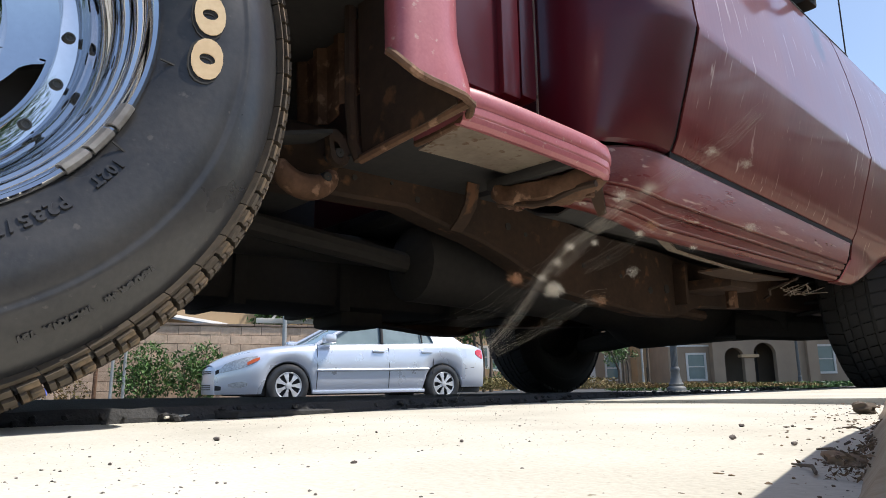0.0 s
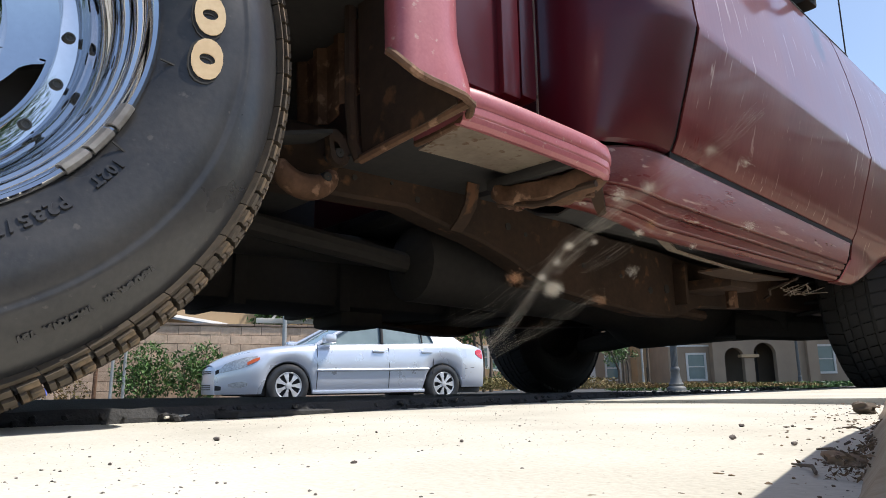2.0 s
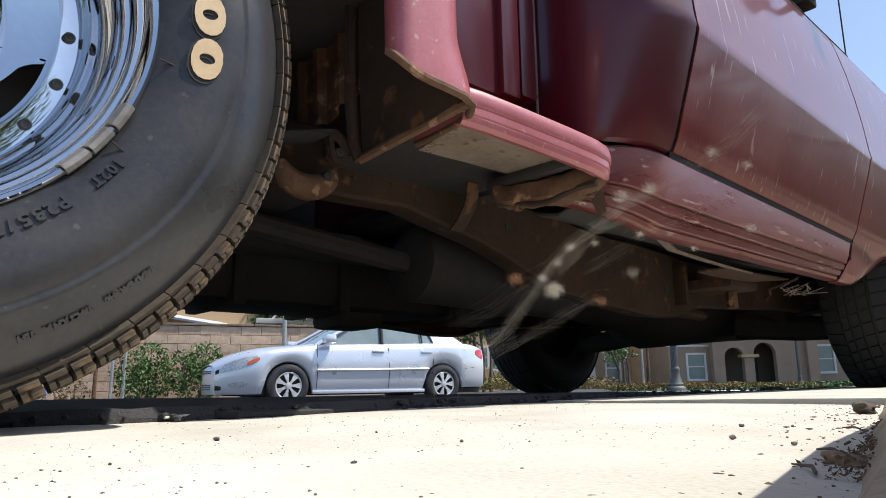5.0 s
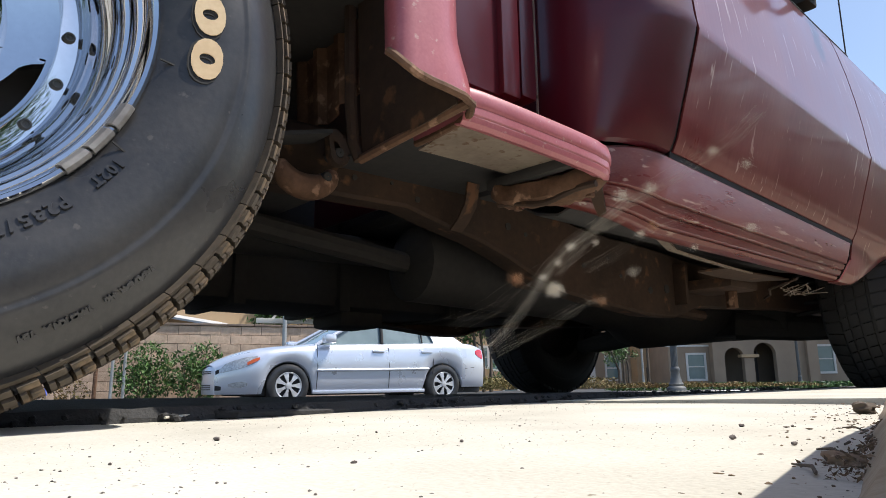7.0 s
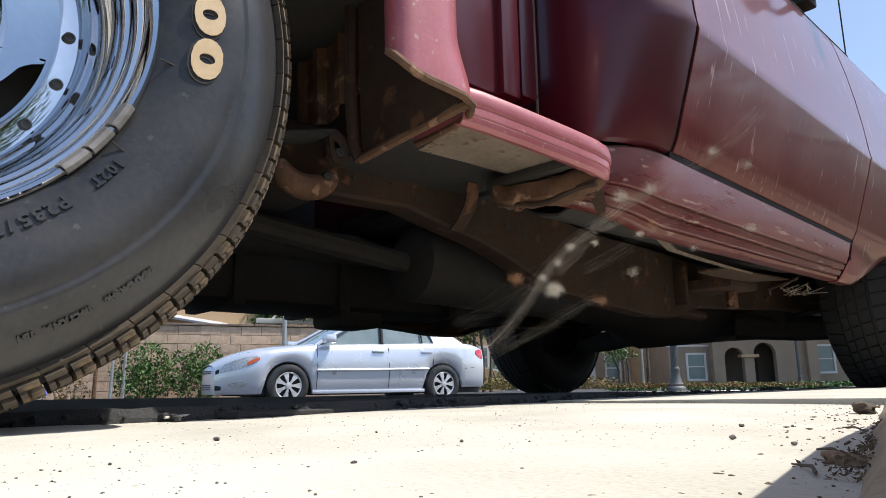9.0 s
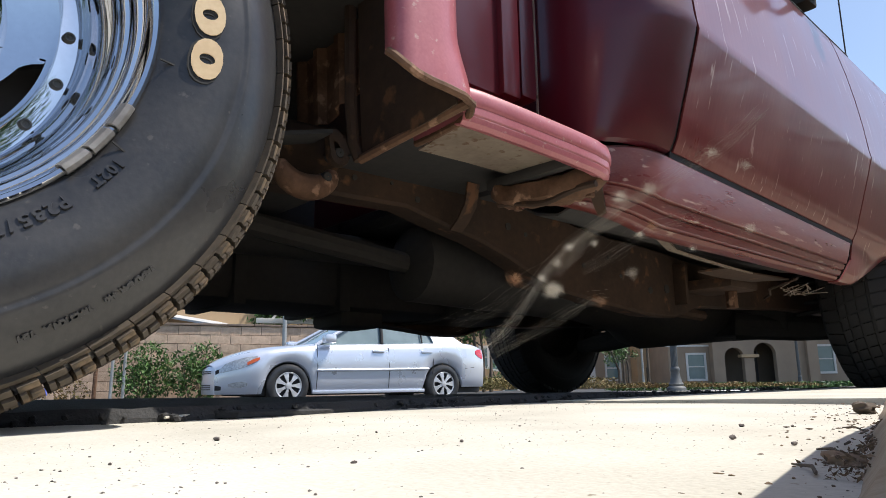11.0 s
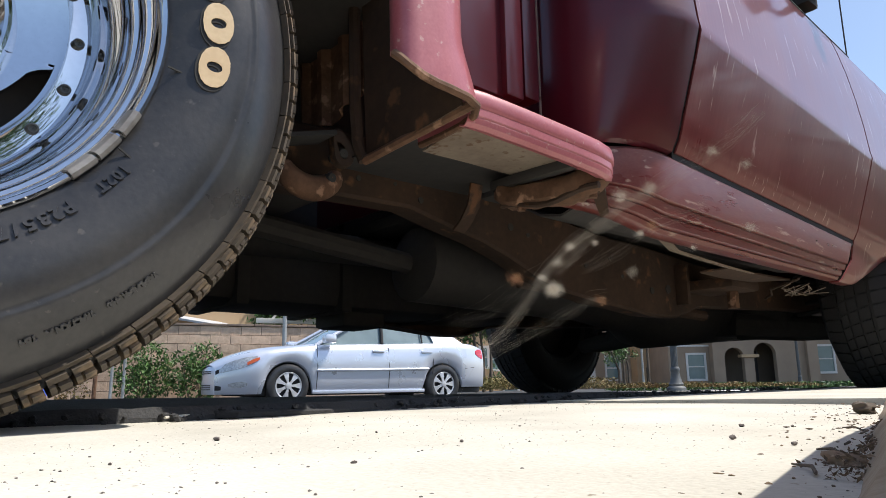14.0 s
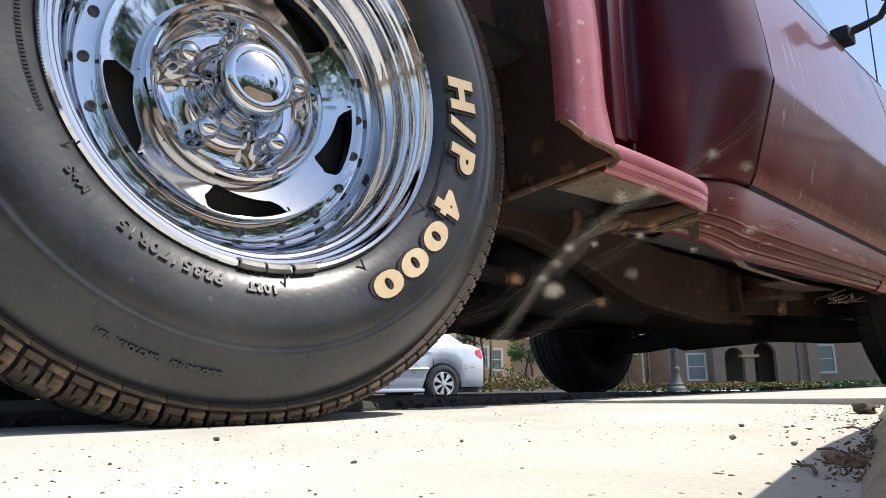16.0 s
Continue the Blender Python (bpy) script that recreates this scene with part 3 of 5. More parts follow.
# ---- frame and running gear ----
RAIL = [(-1.0, 0.40, 0.50), (-0.3, 0.42, 0.52), (0.2, 0.37, 0.48), (0.52, 0.345, 0.46), (0.776, 0.352, 0.47), (0.887, 0.328, 0.465), (0.963, 0.314, 0.455), (1.045, 0.290, 0.44), (1.13, 0.258, 0.42), (1.226, 0.232, 0.40), (1.352, 0.218, 0.385), (1.444, 0.211, 0.382), (1.569, 0.199, 0.38), (1.70, 0.200, 0.372), (1.82, 0.235, 0.362), (2.1, 0.25, 0.36), (2.5, 0.27, 0.37), (3.3, 0.28, 0.39)]
for mir in (False, True):
    fy = (lambda v: 1.62 - v) if mir else (lambda v: v)
    rows = []
    for x, zb, zt in RAIL:
        rows.append([(x, fy(0.43), zb + 0.004), (x, fy(0.375), zb), (x, fy(0.37), zb + 0.006), (x, fy(0.37), zt - 0.006), (x, fy(0.375), zt), (x, fy(0.43), zt - 0.002)])
    rail = part("frame_rail", shell(rows, 0.005), M_RUST, truck, "rusty ladder frame rail")
    if not mir:
        for x, z, r in ((0.66, 0.385, 0.005), (0.70, 0.405, 0.004), (0.74, 0.39, 0.0035), (0.80, 0.37, 0.006), (0.93, 0.365, 0.005), (1.045, 0.355, 0.008), (1.10, 0.345, 0.005), (1.30, 0.30, 0.006), (1.45, 0.29, 0.005), (1.66, 0.275, 0.012), (1.58, 0.265, 0.009), (1.40, 0.33, 0.005)):
            part("bolt_hole", lathe([(0.0005, 0), (r, 0), (r, 0.004)], 12, None), M_UNDER, rail).location = (x, 0.3675, z)
    # leaf spring, its front hanger and eye
    part("spring_hanger", tube([(0.545 - 0.046 * math.cos(math.pi * t), fy(0.335), 0.372 - 0.034 * math.sin(math.pi * t)) for t in spread(0, 1, 14)], [0.010 + 0.011 * math.sin(math.pi * t) ** 0.6 for t in spread(0, 1, 14)], 12), M_RUSTLIGHT, truck, "rusty hook-shaped leaf spring hanger")
    # ear plate, dark plug for its hole's shade, and the eye bolt beside
    lo, hi = (0.010, 0.024)
    rows = [[(0.597 + r * math.cos(a) * 0.85 - 0.010 * max(0.0, math.sin(a)), fy(0.318 + d), 0.402 + r * math.sin(a) * (1.7 if math.sin(a) > 0 else 1.0)) for a in [2 * math.pi * k / 24 for k in range(24)]] for r, d in ((lo, 0.0), (hi - 0.002, -0.001), (hi, 0.002), (hi, 0.012), (lo, 0.012))]
    ear = part("hanger_plate", grid(bmesh.new(), rows, True), M_RUST, truck, "rusty ear-shaped hanger plate")
    part("hanger_hole", lathe([(0.001, -0.004), (0.008, -0.004), (0.010, 0.0), (0.010, 0.03)], 8), M_UNDER, ear, "dark plug drawn as the plate's hole").location = (0.597, fy(0.322) - (0.03 if mir else 0), 0.402)
    part("eye_bolt", lathe([(0.001, -0.003), (0.007, -0.003), (0.009, 0.0), (0.009, 0.03)], 8), M_UNDER, ear).location = (0.574, fy(0.318) - (0.03 if mir else 0), 0.356)
    for k in range(3):
        part("spring_leaf", shell([[(x, fy(y), 0.33 + 0.10 * ((x + 0.05) / 0.62) ** 2 - 0.009 * k) for y in (0.30, 0.36)] for x in spread(-0.65 + 0.12 * k, 0.57 - 0.13 * k, 12)], 0.007), M_UNDER, truck)
    part("spring_clamp", boxbm((-0.06, min(fy(0.285), fy(0.375)), 0.29), (0.06, max(fy(0.285), fy(0.375)), 0.42), 0.01), M_UNDER, truck)
    # lower arm and coil at the front
    part("lower_arm", tube([(2.66, fy(0.22), 0.20), (2.62, fy(0.40), 0.215), (2.55, fy(0.60), 0.235)], [0.03, 0.045, 0.05], 10), M_UNDER, truck)
    bm = tube([(2.66 + 0.055 * math.cos(i * 0.5), fy(0.36) + 0.055 * math.sin(i * 0.5), 0.25 + 0.0028 * i) for i in range(95)], 0.008, 6)
    part("coil_spring", bm, M_UNDER, truck)

for x, z0, z1 in ((0.62, 0.38, 0.44), (1.50, 0.235, 0.33), (2.62, 0.20, 0.33), (3.25, 0.25, 0.36)):
    part("crossmember", boxbm((x - 0.06, 0.42, z0), (x + 0.06, 1.2, z1), 0.015), M_UNDER, truck)
part("axle_tube", tube([(0, 0.16, 0.338), (0, 0.62, 0.338), (0, 0.70, 0.338), (0, 0.81, 0.338), (0, 0.92, 0.338), (0, 1.0, 0.338), (0, 1.46, 0.338)], [0.04, 0.042, 0.09, 0.125, 0.09, 0.042, 0.04], 18), M_UNDER, truck)
# dark boxes added to hide the far side and keep this gap black
for y0 in (0.44, 1.10):
    part("bed_gap_filler", boxbm((-1.0, y0, 0.45), (0.90, y0 + 0.08, 0.60), 0.008), M_UNDER, truck)
part("drive_shaft", tube([(0.12, 0.81, 0.34), (0.9, 0.80, 0.36), (1.6, 0.79, 0.37)], 0.036, 14), M_UNDER, truck)
part("gearbox", tube([(1.5, 0.79, 0.36), (1.62, 0.79, 0.36), (1.75, 0.79, 0.35), (2.1, 0.79, 0.34), (2.2, 0.79, 0.35), (2.9, 0.79, 0.40)], [0.06, 0.085, 0.11, 0.14, 0.20, 0.20], 14), M_UNDER, truck)
tank = part("fuel_tank", boxbm((0.35, 0.98, 0.235), (1.80, 1.26, 0.60), 0.05), M_UNDER, truck, "dark fuel tank")
for x in (0.72, 1.02, 1.42):
    part("tank_strap", boxbm((x, 0.965, 0.229), (x + 0.035, 1.275, 0.61), 0.008), M_UNDER, tank)
part("tank_nub", boxbm((1.06, 1.02, 0.195), (1.21, 1.18, 0.25), 0.02), M_UNDER, tank)
# exhaust in the dark underbody colour, so that it sinks into the shade
muffler = part("exhaust_muffler", tube([(0.95, 0.60, 0.30), (0.97, 0.60, 0.30), (1.5, 0.58, 0.285), (1.52, 0.58, 0.285)], [0.05, 0.085, 0.085, 0.05], 18), M_UNDER, truck, "exhaust muffler darkened into the truck's shade")
part("exhaust_pipe", tube([(-0.6, 0.55, 0.40), (0.4, 0.62, 0.36), (0.95, 0.60, 0.30), (1.6, 0.57, 0.28), (2.1, 0.6, 0.27), (2.5, 0.62, 0.33)], 0.024, 10), M_UNDER, truck)
part("torsion_bar", tube([(1.18, 0.47, 0.265), (1.5, 0.45, 0.243), (1.98, 0.44, 0.228)], 0.016, 8), M_RUST, truck, "rusty bar along the frame")
part("sill_strap", shell([[(x, y - w, z), (x, y + w, z + 0.004)] for x, y, z, w in ((1.17, 0.125, 0.350, 0.010), (1.20, 0.122, 0.333, 0.011), (1.225, 0.12, 0.306, 0.011), (1.257, 0.12, 0.291, 0.010), (1.38, 0.12, 0.285, 0.010), (1.497, 0.12, 0.281, 0.009), (1.60, 0.12, 0.279, 0.008))], 0.003), M_PRIMER, truck, "pale bent metal strap under the sill")
part("strap_bracket", shell([[(1.50, 0.13, 0.285), (1.62, 0.12, 0.283), (1.80, 0.11, 0.284)], [(1.49, 0.19, 0.282), (1.60, 0.19, 0.280), (1.74, 0.18, 0.282)]], 0.004), M_RUST, truck, "rusty plate under the sill")
part("rail_bracket", boxbm((1.70, 0.335, 0.235), (1.715, 0.372, 0.345), 0.003), M_RUST, truck, "rusty upright on the frame rail")
part("cab_mount", boxbm((1.72, 0.22, 0.270), (1.88, 0.37, 0.300), 0.012), M_RUST, truck, "grimy cab mount")
part("cab_mount_bolt", tube([(1.82, 0.27, 0.225), (1.82, 0.27, 0.30)], 0.016, 8), M_RUSTLIGHT, truck)
part("inner_sill", shell([[(x, 0.135, 0.335), (x, 0.17, 0.325), (x, 0.22, 0.335), (x, 0.26, 0.36), (x, 0.28, 0.41)] for x in spread(0.96, 2.0, 6)], 0.004), M_UNDER, truck, "grey greasy inner sill")
part("inner_sill", boxbm((0.97, 1.48, 0.30), (2.0, 1.50, 0.42), 0.004), M_UNDER, truck)
part("brake_pipe", tube([(1.72, 0.06, 0.27), (1.80, 0.16, 0.262), (1.95, 0.22, 0.266), (2.1, 0.3, 0.275)], 0.003, 6), M_RUST, truck)
# pale tubes in place of the line of daylight between bed and cab
for y in (0.186, 1.434):
    part("gap_light_strip", tube([(0.936, y, 0.50), (0.936, y, 1.0)], 0.0028, 6), M_PRIMER, truck, "thin pale strip for the daylight seen behind the cab")
rng = random.Random(61)
for k in range(9):
    x0, y0 = rng.uniform(1.72, 1.86), rng.uniform(0.05, 0.14)
    part("dry_straw", tube([(x0, y0, 0.262), (x0 + rng.uniform(0.02, 0.09), y0 + rng.uniform(0.0, 0.08), rng.uniform(0.245, 0.258)), (x0 + rng.uniform(0.08, 0.2), y0 + rng.uniform(-0.02, 0.12), rng.uniform(0.25, 0.275))], 0.0012, 5), M_PRIMER, truck, "dry straw caught under the sill")
part("tailgate", boxbm((-1.07, 0.18, 0.52), (-1.045, 1.44, 1.0), 0.006), M_PAINT, truck)
part("engine_sump", boxbm((2.2, 0.65, 0.24), (2.75, 0.98, 0.5), 0.04), M_UNDER, truck)
part("inner_fender", boxbm((2.3, 0.26, 0.45), (3.3, 0.28, 0.95), 0.004), M_UNDER, truck)
part("inner_fender", boxbm((2.3, 1.34, 0.45), (3.3, 1.36, 0.95), 0.004), M_UNDER, truck)
part("firewall", boxbm((2.26, 0.1, 0.40), (2.28, 1.52, 0.96), 0.004), M_UNDER, truck)


# ---- wheels: axis along y, outer face towards -y, flange plane at y = 0 ----
def turn_y(deg):
    return Matrix.Rotation(radians(deg), 4, "Y")


def slotted_disc():
    """Chrome disc with five blade-shaped slots; angles measured from +x towards +z."""
    bm = bmesh.new()
    def yd(r):
        t = (0.1395 - r) / 0.0395
        return 0.066 + 0.016 * t ** 0.85
    def P(r, a, dy=0.0):
        return (r * math.cos(a), yd(r) + dy, r * math.sin(a))
    n = 40
    for k in range(5):
        a0 = radians(-52 + 72 * k - 6)
        cols = []
        for i in range(n + 1):
            s = i / n
            deg = 72 * s - 6
            a = radians(-52 + 72 * k + deg)
            u = deg / 39.0
            if 0 <= u <= 1:
                w = min(1.0, u / 0.10) ** 0.5 * (1 - 0.62 * u) * min(1.0, (1 - u) / 0.12) ** 0.5
                r_out = 0.1372 - 0.002 * u - 0.005 * (1 - min(1, u / 0.12)) ** 2
                r_in = r_out - 0.0335 * w - 0.0006
            else:
                r_out = r_in = None
            cols.append((a, r_in, r_out))
        for (a, i0, o0), (b, i1, o1) in zip(cols, cols[1:]):
            m0 = (0.130, 0.130) if i0 is None else (i0, o0)
            m1 = (0.130, 0.130) if i1 is None else (i1, o1)
            hole = i0 is not None and i1 is not None
            if i0 is None and i1 is not None:
                m0 = ((i1 + o1) / 2,) * 2
            if i1 is None and i0 is not None:
                m1 = ((i0 + o0) / 2,) * 2
            for lo0, hi0, lo1, hi1 in ((0.100, m0[0], 0.100, m1[0]), (m0[1], 0.1395, m1[1], 0.1395)):
                for q in range(4):
                    f0, f1 = q / 4, (q + 1) / 4
                    pts = [P(lo0 + (hi0 - lo0) * f0, a), P(lo0 + (hi0 - lo0) * f1, a), P(lo1 + (hi1 - lo1) * f1, b), P(lo1 + (hi1 - lo1) * f0, b)]
                    bm.faces.new([bm.verts.new(p) for p in pts])
            if hole:
                for r0, r1 in ((i0, i1), (o0, o1)):
                    pts = [P(r0, a), P(r1, b), P(r1, b, 0.012), P(r0, a, 0.012)]
                    bm.faces.new([bm.verts.new(p) for p in pts])
    bmesh.ops.remove_doubles(bm, verts=bm.verts[:], dist=0.00005)
    return bm


TYRE_SEC = [(0.194, 0.012), (0.200, 0.005), (0.2035, 0.001), (0.2085, -0.0035), (0.214, -0.0070), (0.220, -0.0100), (0.227, -0.0128), (0.234, -0.0150), (0.242, -0.0170), (0.252, -0.0188), (0.262, -0.0190), (0.270, -0.0172), (0.2735, -0.0162), (0.2755, -0.0174), (0.280, -0.0166), (0.293, -0.0110), (0.306, -0.0035), (0.317, 0.0042), (0.325, 0.0108), (0.328, 0.0125), (0.331, 0.018), (0.339, 0.026), (0.344, 0.034)]


def tread_block(flip):
    """One shoulder block pair: a wrapped block cut by a hooked slot."""
    bm = bmesh.new()
    step = 2 * math.pi / 56
    def prism(pts, top):
        # pts: (angle fraction, station) with station 0 at the sidewall edge and 1 on the crown
        def at_(f, s, h):
            a = f * step
            base = [(0.3285, 0.0105), (0.337, 0.0185), (0.343, 0.030), (0.346, 0.064)]
            i = min(2, int(s * 3))
            t = s * 3 - i
            r = base[i][0] + (base[i + 1][0] - base[i][0]) * t
            y = base[i][1] + (base[i + 1][1] - base[i][1]) * t
            nr, ny = (0.6, -0.8) if s < 0.3 else ((0.85, -0.5) if s < 0.6 else (1, 0))
            h = h * 1.45 if h > 0 else h
            return ((r + h * nr) * math.cos(a), y + h * ny, (r + h * nr) * math.sin(a))
        lo = [bm.verts.new(at_(f, s, -0.003)) for f, s in pts]
        hi = [bm.verts.new(at_(f, s, top)) for f, s in pts]
        k = len(pts)
        bm.faces.new(hi)
        for i in range(k):
            bm.faces.new((lo[i], lo[(i + 1) % k], hi[(i + 1) % k], hi[i]))
    # dusty band along the sidewall edge, then two hooked blocks with thin sipes
    prism([(0.0, 0.0), (0.5, 0.0), (0.97, 0.0), (1.01, 0.14), (0.53, 0.14), (0.03, 0.14)], 0.0035)
    for f0, f1 in ((0.00, 0.40), (0.50, 0.89)):
        lean, w = 0.24, f1 - f0
        def quad(a, b, s0, s1, top):
            prism([(f0 + w * a + lean * s0, s0), (f0 + w * b + lean * s0, s0), (f0 + w * b + lean * s1, s1), (f0 + w * a + lean * s1, s1)], top)
        quad(0.0, 1.0, 0.18, 0.30, 0.0060)
        quad(0.0, 0.30, 0.30, 0.62, 0.0078)
        quad(0.42, 1.0, 0.36, 0.50, 0.0078)
        quad(0.42, 1.0, 0.50, 0.62, 0.0078)
        quad(0.0, 0.60, 0.62, 1.0, 0.0085)
        quad(0.68, 1.0, 0.66, 1.0, 0.0085)
    return bm


def build_wheel(place, main, mir=False, spare_disc=True):
    """A chrome slotted wheel with its tyre, under the truck."""
    rim_prof = [(0.2085, 0.010), (0.2098, 0.003), (0.2090, -0.001), (0.2060, -0.003), (0.2025, -0.001), (0.2000, 0.004), (0.1985, 0.010), (0.1965, 0.0125), (0.1930, 0.0135), (0.1910, 0.016), (0.1900, 0.021), (0.1885, 0.024), (0.1850, 0.0255), (0.1830, 0.028), (0.1818, 0.034), (0.1800, 0.040), (0.1770, 0.044), (0.1720, 0.049), (0.1690, 0.056), (0.1665, 0.064), (0.1640, 0.0690), (0.1600, 0.0725), (0.1588, 0.0760), (0.1575, 0.0785), (0.1430, 0.0790), (0.1405, 0.0780), (0.1400, 0.0735), (0.1397, 0.0665), (0.1394, 0.0660)]
    rim_prof = [(r if r < 0.158 else 0.158 + (r - 0.158) * 0.88, y) for r, y in rim_prof]
    n = 128 if main else 48
    w = part("wheel", lathe(rim_prof, n), M_CHROME, truck, "chrome slotted steel wheel", True, 28)
    part("rim_barrel", lathe([(0.1575, 0.0785), (0.165, 0.10), (0.175, 0.19), (0.2025, 0.205), (0.2030, 0.215)], 48), M_UNDER, w)
    part("wheel_disc", slotted_disc(), M_CHROME, w, "chrome disc with blade slots", True, 40)
    part("hub_bowl", lathe([(0.1005, 0.0822), (0.0995, 0.0760), (0.0975, 0.0715), (0.0945, 0.0700), (0.0920, 0.0715), (0.0905, 0.0760), (0.0885, 0.0800), (0.0855, 0.0815), (0.0840, 0.0840), (0.0828, 0.0920), (0.0812, 0.1000), (0.0785, 0.1030), (0.0740, 0.1045), (0.0660, 0.1050), (0.0560, 0.1030), (0.0500, 0.1000), (0.0460, 0.0950), (0.0430, 0.0870), (0.0415, 0.0790)], 64), M_CHROME, w, "chrome lug bowl")
    part("centre_cap", lathe([(0.0425, 0.0790), (0.0400, 0.0700), (0.0370, 0.0655), (0.0365, 0.0600), (0.0362, 0.0440), (0.0378, 0.0415), (0.0384, 0.0375), (0.0378, 0.0335), (0.0345, 0.0300), (0.0300, 0.0285), (0.0275, 0.0290), (0.0262, 0.0305), (0.0245, 0.0300), (0.0200, 0.0280), (0.0130, 0.0262), (0.0060, 0.0254), (0.0006, 0.0252)], 64), M_CHROME, w, "chrome centre cap")
    part("brake_drum", lathe([(0.001, 0.105), (0.13, 0.105), (0.15, 0.11), (0.155, 0.17)], 40), M_UNDER, w, "dark brake drum")
    nut = lathe([(0.0140, 0.1052), (0.0130, 0.086), (0.0105, 0.082), (0.0102, 0.074), (0.0122, 0.0700), (0.0128, 0.0655), (0.0112, 0.0600), (0.0076, 0.0560), (0.0036, 0.0544), (0.0004, 0.0540)], 18)
    nut0 = part("lug_nut", nut, M_CHROME, w, "domed lug nut")
    for k in range(5):
        a = radians(-1 + 72 * k)
        o = nut0 if k == 0 else new("lug_nut", nut0.data)
        o.parent = w
        o.location = (0.0635 * math.cos(a), 0, 0.0635 * math.sin(a))
    if main:
        # the dark of the rivets' hollow centres is put into the metal colour
        riv0 = part("rivet", lathe([(0.0052, 0.0790), (0.0050, 0.0765), (0.0040, 0.0752), (0.0030, 0.0756), (0.0026, 0.0775), (0.0004, 0.0778)], 14), M_LAMPPOST, w, "small dark rim rivet")
        for k in range(20):
            # the rivets' own phase on the rim
            a = radians(183.2 + 52.6 + 18 * k)
            o = riv0 if k == 0 else new("rivet", riv0.data)
            o.parent = w
            o.location = (0.1500 * math.cos(a), 0, 0.1500 * math.sin(a))
    # tyre, a little flattened towards its shoulder
    def outer(ob, k=0.865):
        for v in ob.data.vertices:
            r = math.hypot(v.co.x, v.co.z)
            if r > 0.275:
                g = (0.275 + (r - 0.275) * k) / r
                v.co.x, v.co.z = v.co.x * g, v.co.z * g
    inner = [(r, 0.214 - y) for r, y in reversed(TYRE_SEC)]
    crown = [(0.3465, 0.050), (0.3485, 0.085), (0.349, 0.107), (0.3485, 0.129), (0.3465, 0.164)]
    rows_n = 160 if main else 72
    # all but the main tyre are near-black, in place of the truck's shade
    tyre = part("tyre", lathe(TYRE_SEC + crown + inner, rows_n), M_TYRE if main else M_BLACK, w, "black tyre with raised cream letters" if main else "worn tyre in near-black for the shade under the truck", True, 50)
    step = 2 * math.pi / 56
    if main:
        outer(tyre)
        b0 = finish("tread_block", tread_block(False), M_TREAD, tyre)
        outer(b0)
        for k in range(56):
            o = b0 if k == 0 else new("tread_block", b0.data)
            o.parent = tyre
            o.rotation_euler = (0, -k * step, 0)
        def label_at(a, r, y, tilt=0.0):
            t = Vector((math.sin(a), 0, -math.cos(a)))
            c, d = math.cos(radians(tilt)), math.sin(radians(tilt))
            u = Vector((c * math.cos(a), -d, c * math.sin(a)))
            m3 = Matrix((t, u, t.cross(u))).transposed().to_4x4()
            return Matrix.Translation((r * math.cos(a), y, r * math.sin(a))) @ m3
        for ch, a, r in (("H", 61.0, 0.2325), ("/", 50.6, 0.2325), ("P", 41.6, 0.2350), ("4", 25.6, 0.2335), ("0", 15.0, 0.2380), ("0", 4.4, 0.2385), ("0", -5.8, 0.2385)):
            slant = 0.12 if ch in "HP/" else 0.0
            wide = Matrix.Diagonal((1.46, 0.68, 1, 1)) if ch == "0" else Matrix.Diagonal((1.16, 0.86, 1, 1))
            lettering("letter", ch, 0.049, 0.0012, label_at(radians(a), r, -0.0172, 10) @ wide, M_LETTER, tyre, slant, 0.0026)
            # black border, shifted so that it also paints the letter's shadow
            lettering("letter_border", ch, 0.049, 0.0008, label_at(radians(a - 0.5), r - 0.0014, -0.0164, 10) @ wide, M_BLACK, tyre, slant, 0.0042)
        def arc(text, a_start, r, y, size, pitch, tilt):
            for i, ch in enumerate(text):
                if ch != " ":
                    lettering("moulded_letter", ch, size, 0.0011, label_at(radians(a_start - i * pitch), r, y, tilt), M_TYRE, tyre, 0.0, 0.0005)
        arc("102T", -36.6, 0.2195, -0.0106, 0.0130, 1.95, 25)
        arc("P235/70R15", -50.2, 0.2200, -0.0108, 0.0155, 2.52, 25)
        arc("M+S", -83.2, 0.2210, -0.0110, 0.0120, 2.0, 25)
        arc("TREADWEAR 440   TRACTION A  TEM", -45.5, 0.2970, -0.0078, 0.0068, 0.66, -30)
        # moulded bars round the inner sidewall, too fine to read
        for a in spread(-128, -100, 34) + spread(22, 45, 28):
            ar = radians(a)
            bm = boxbm((-0.0010, -0.001, -0.0022), (0.0010, 0.0012, 0.0022))
            o = part("moulded_bar", bm, M_TYRE, tyre)
            o.matrix_local = Matrix.Translation((0.2165 * math.cos(ar), -0.0086, 0.2165 * math.sin(ar))) @ turn_y(90 - a)
        for a in (-33.5, -9.0, 20.5, -92):
            ar = radians(a)
            o = part("mould_line", boxbm((-0.0007, -0.0008, -0.009), (0.0007, 0.0008, 0.009)), M_BLACK, tyre)
            o.matrix_local = Matrix.Translation((0.2140 * math.cos(ar), -0.0078, 0.2140 * math.sin(ar))) @ turn_y(90 - a)
        # balance weights clipped on the flange
        for a in (-26.5, -34.5, -42.0):
            bm = bmesh.new()
            rows = []
            for da in spread(-3.3, 3.3, 6):
                ar = radians(a + da)
                rows.append([(r * math.cos(ar), y, r * math.sin(ar)) for r, y in ((0.2040, -0.001), (0.2034, -0.0045), (0.2002, -0.0065), (0.1962, -0.0050), (0.1935, 0.001), (0.1930, 0.007))])
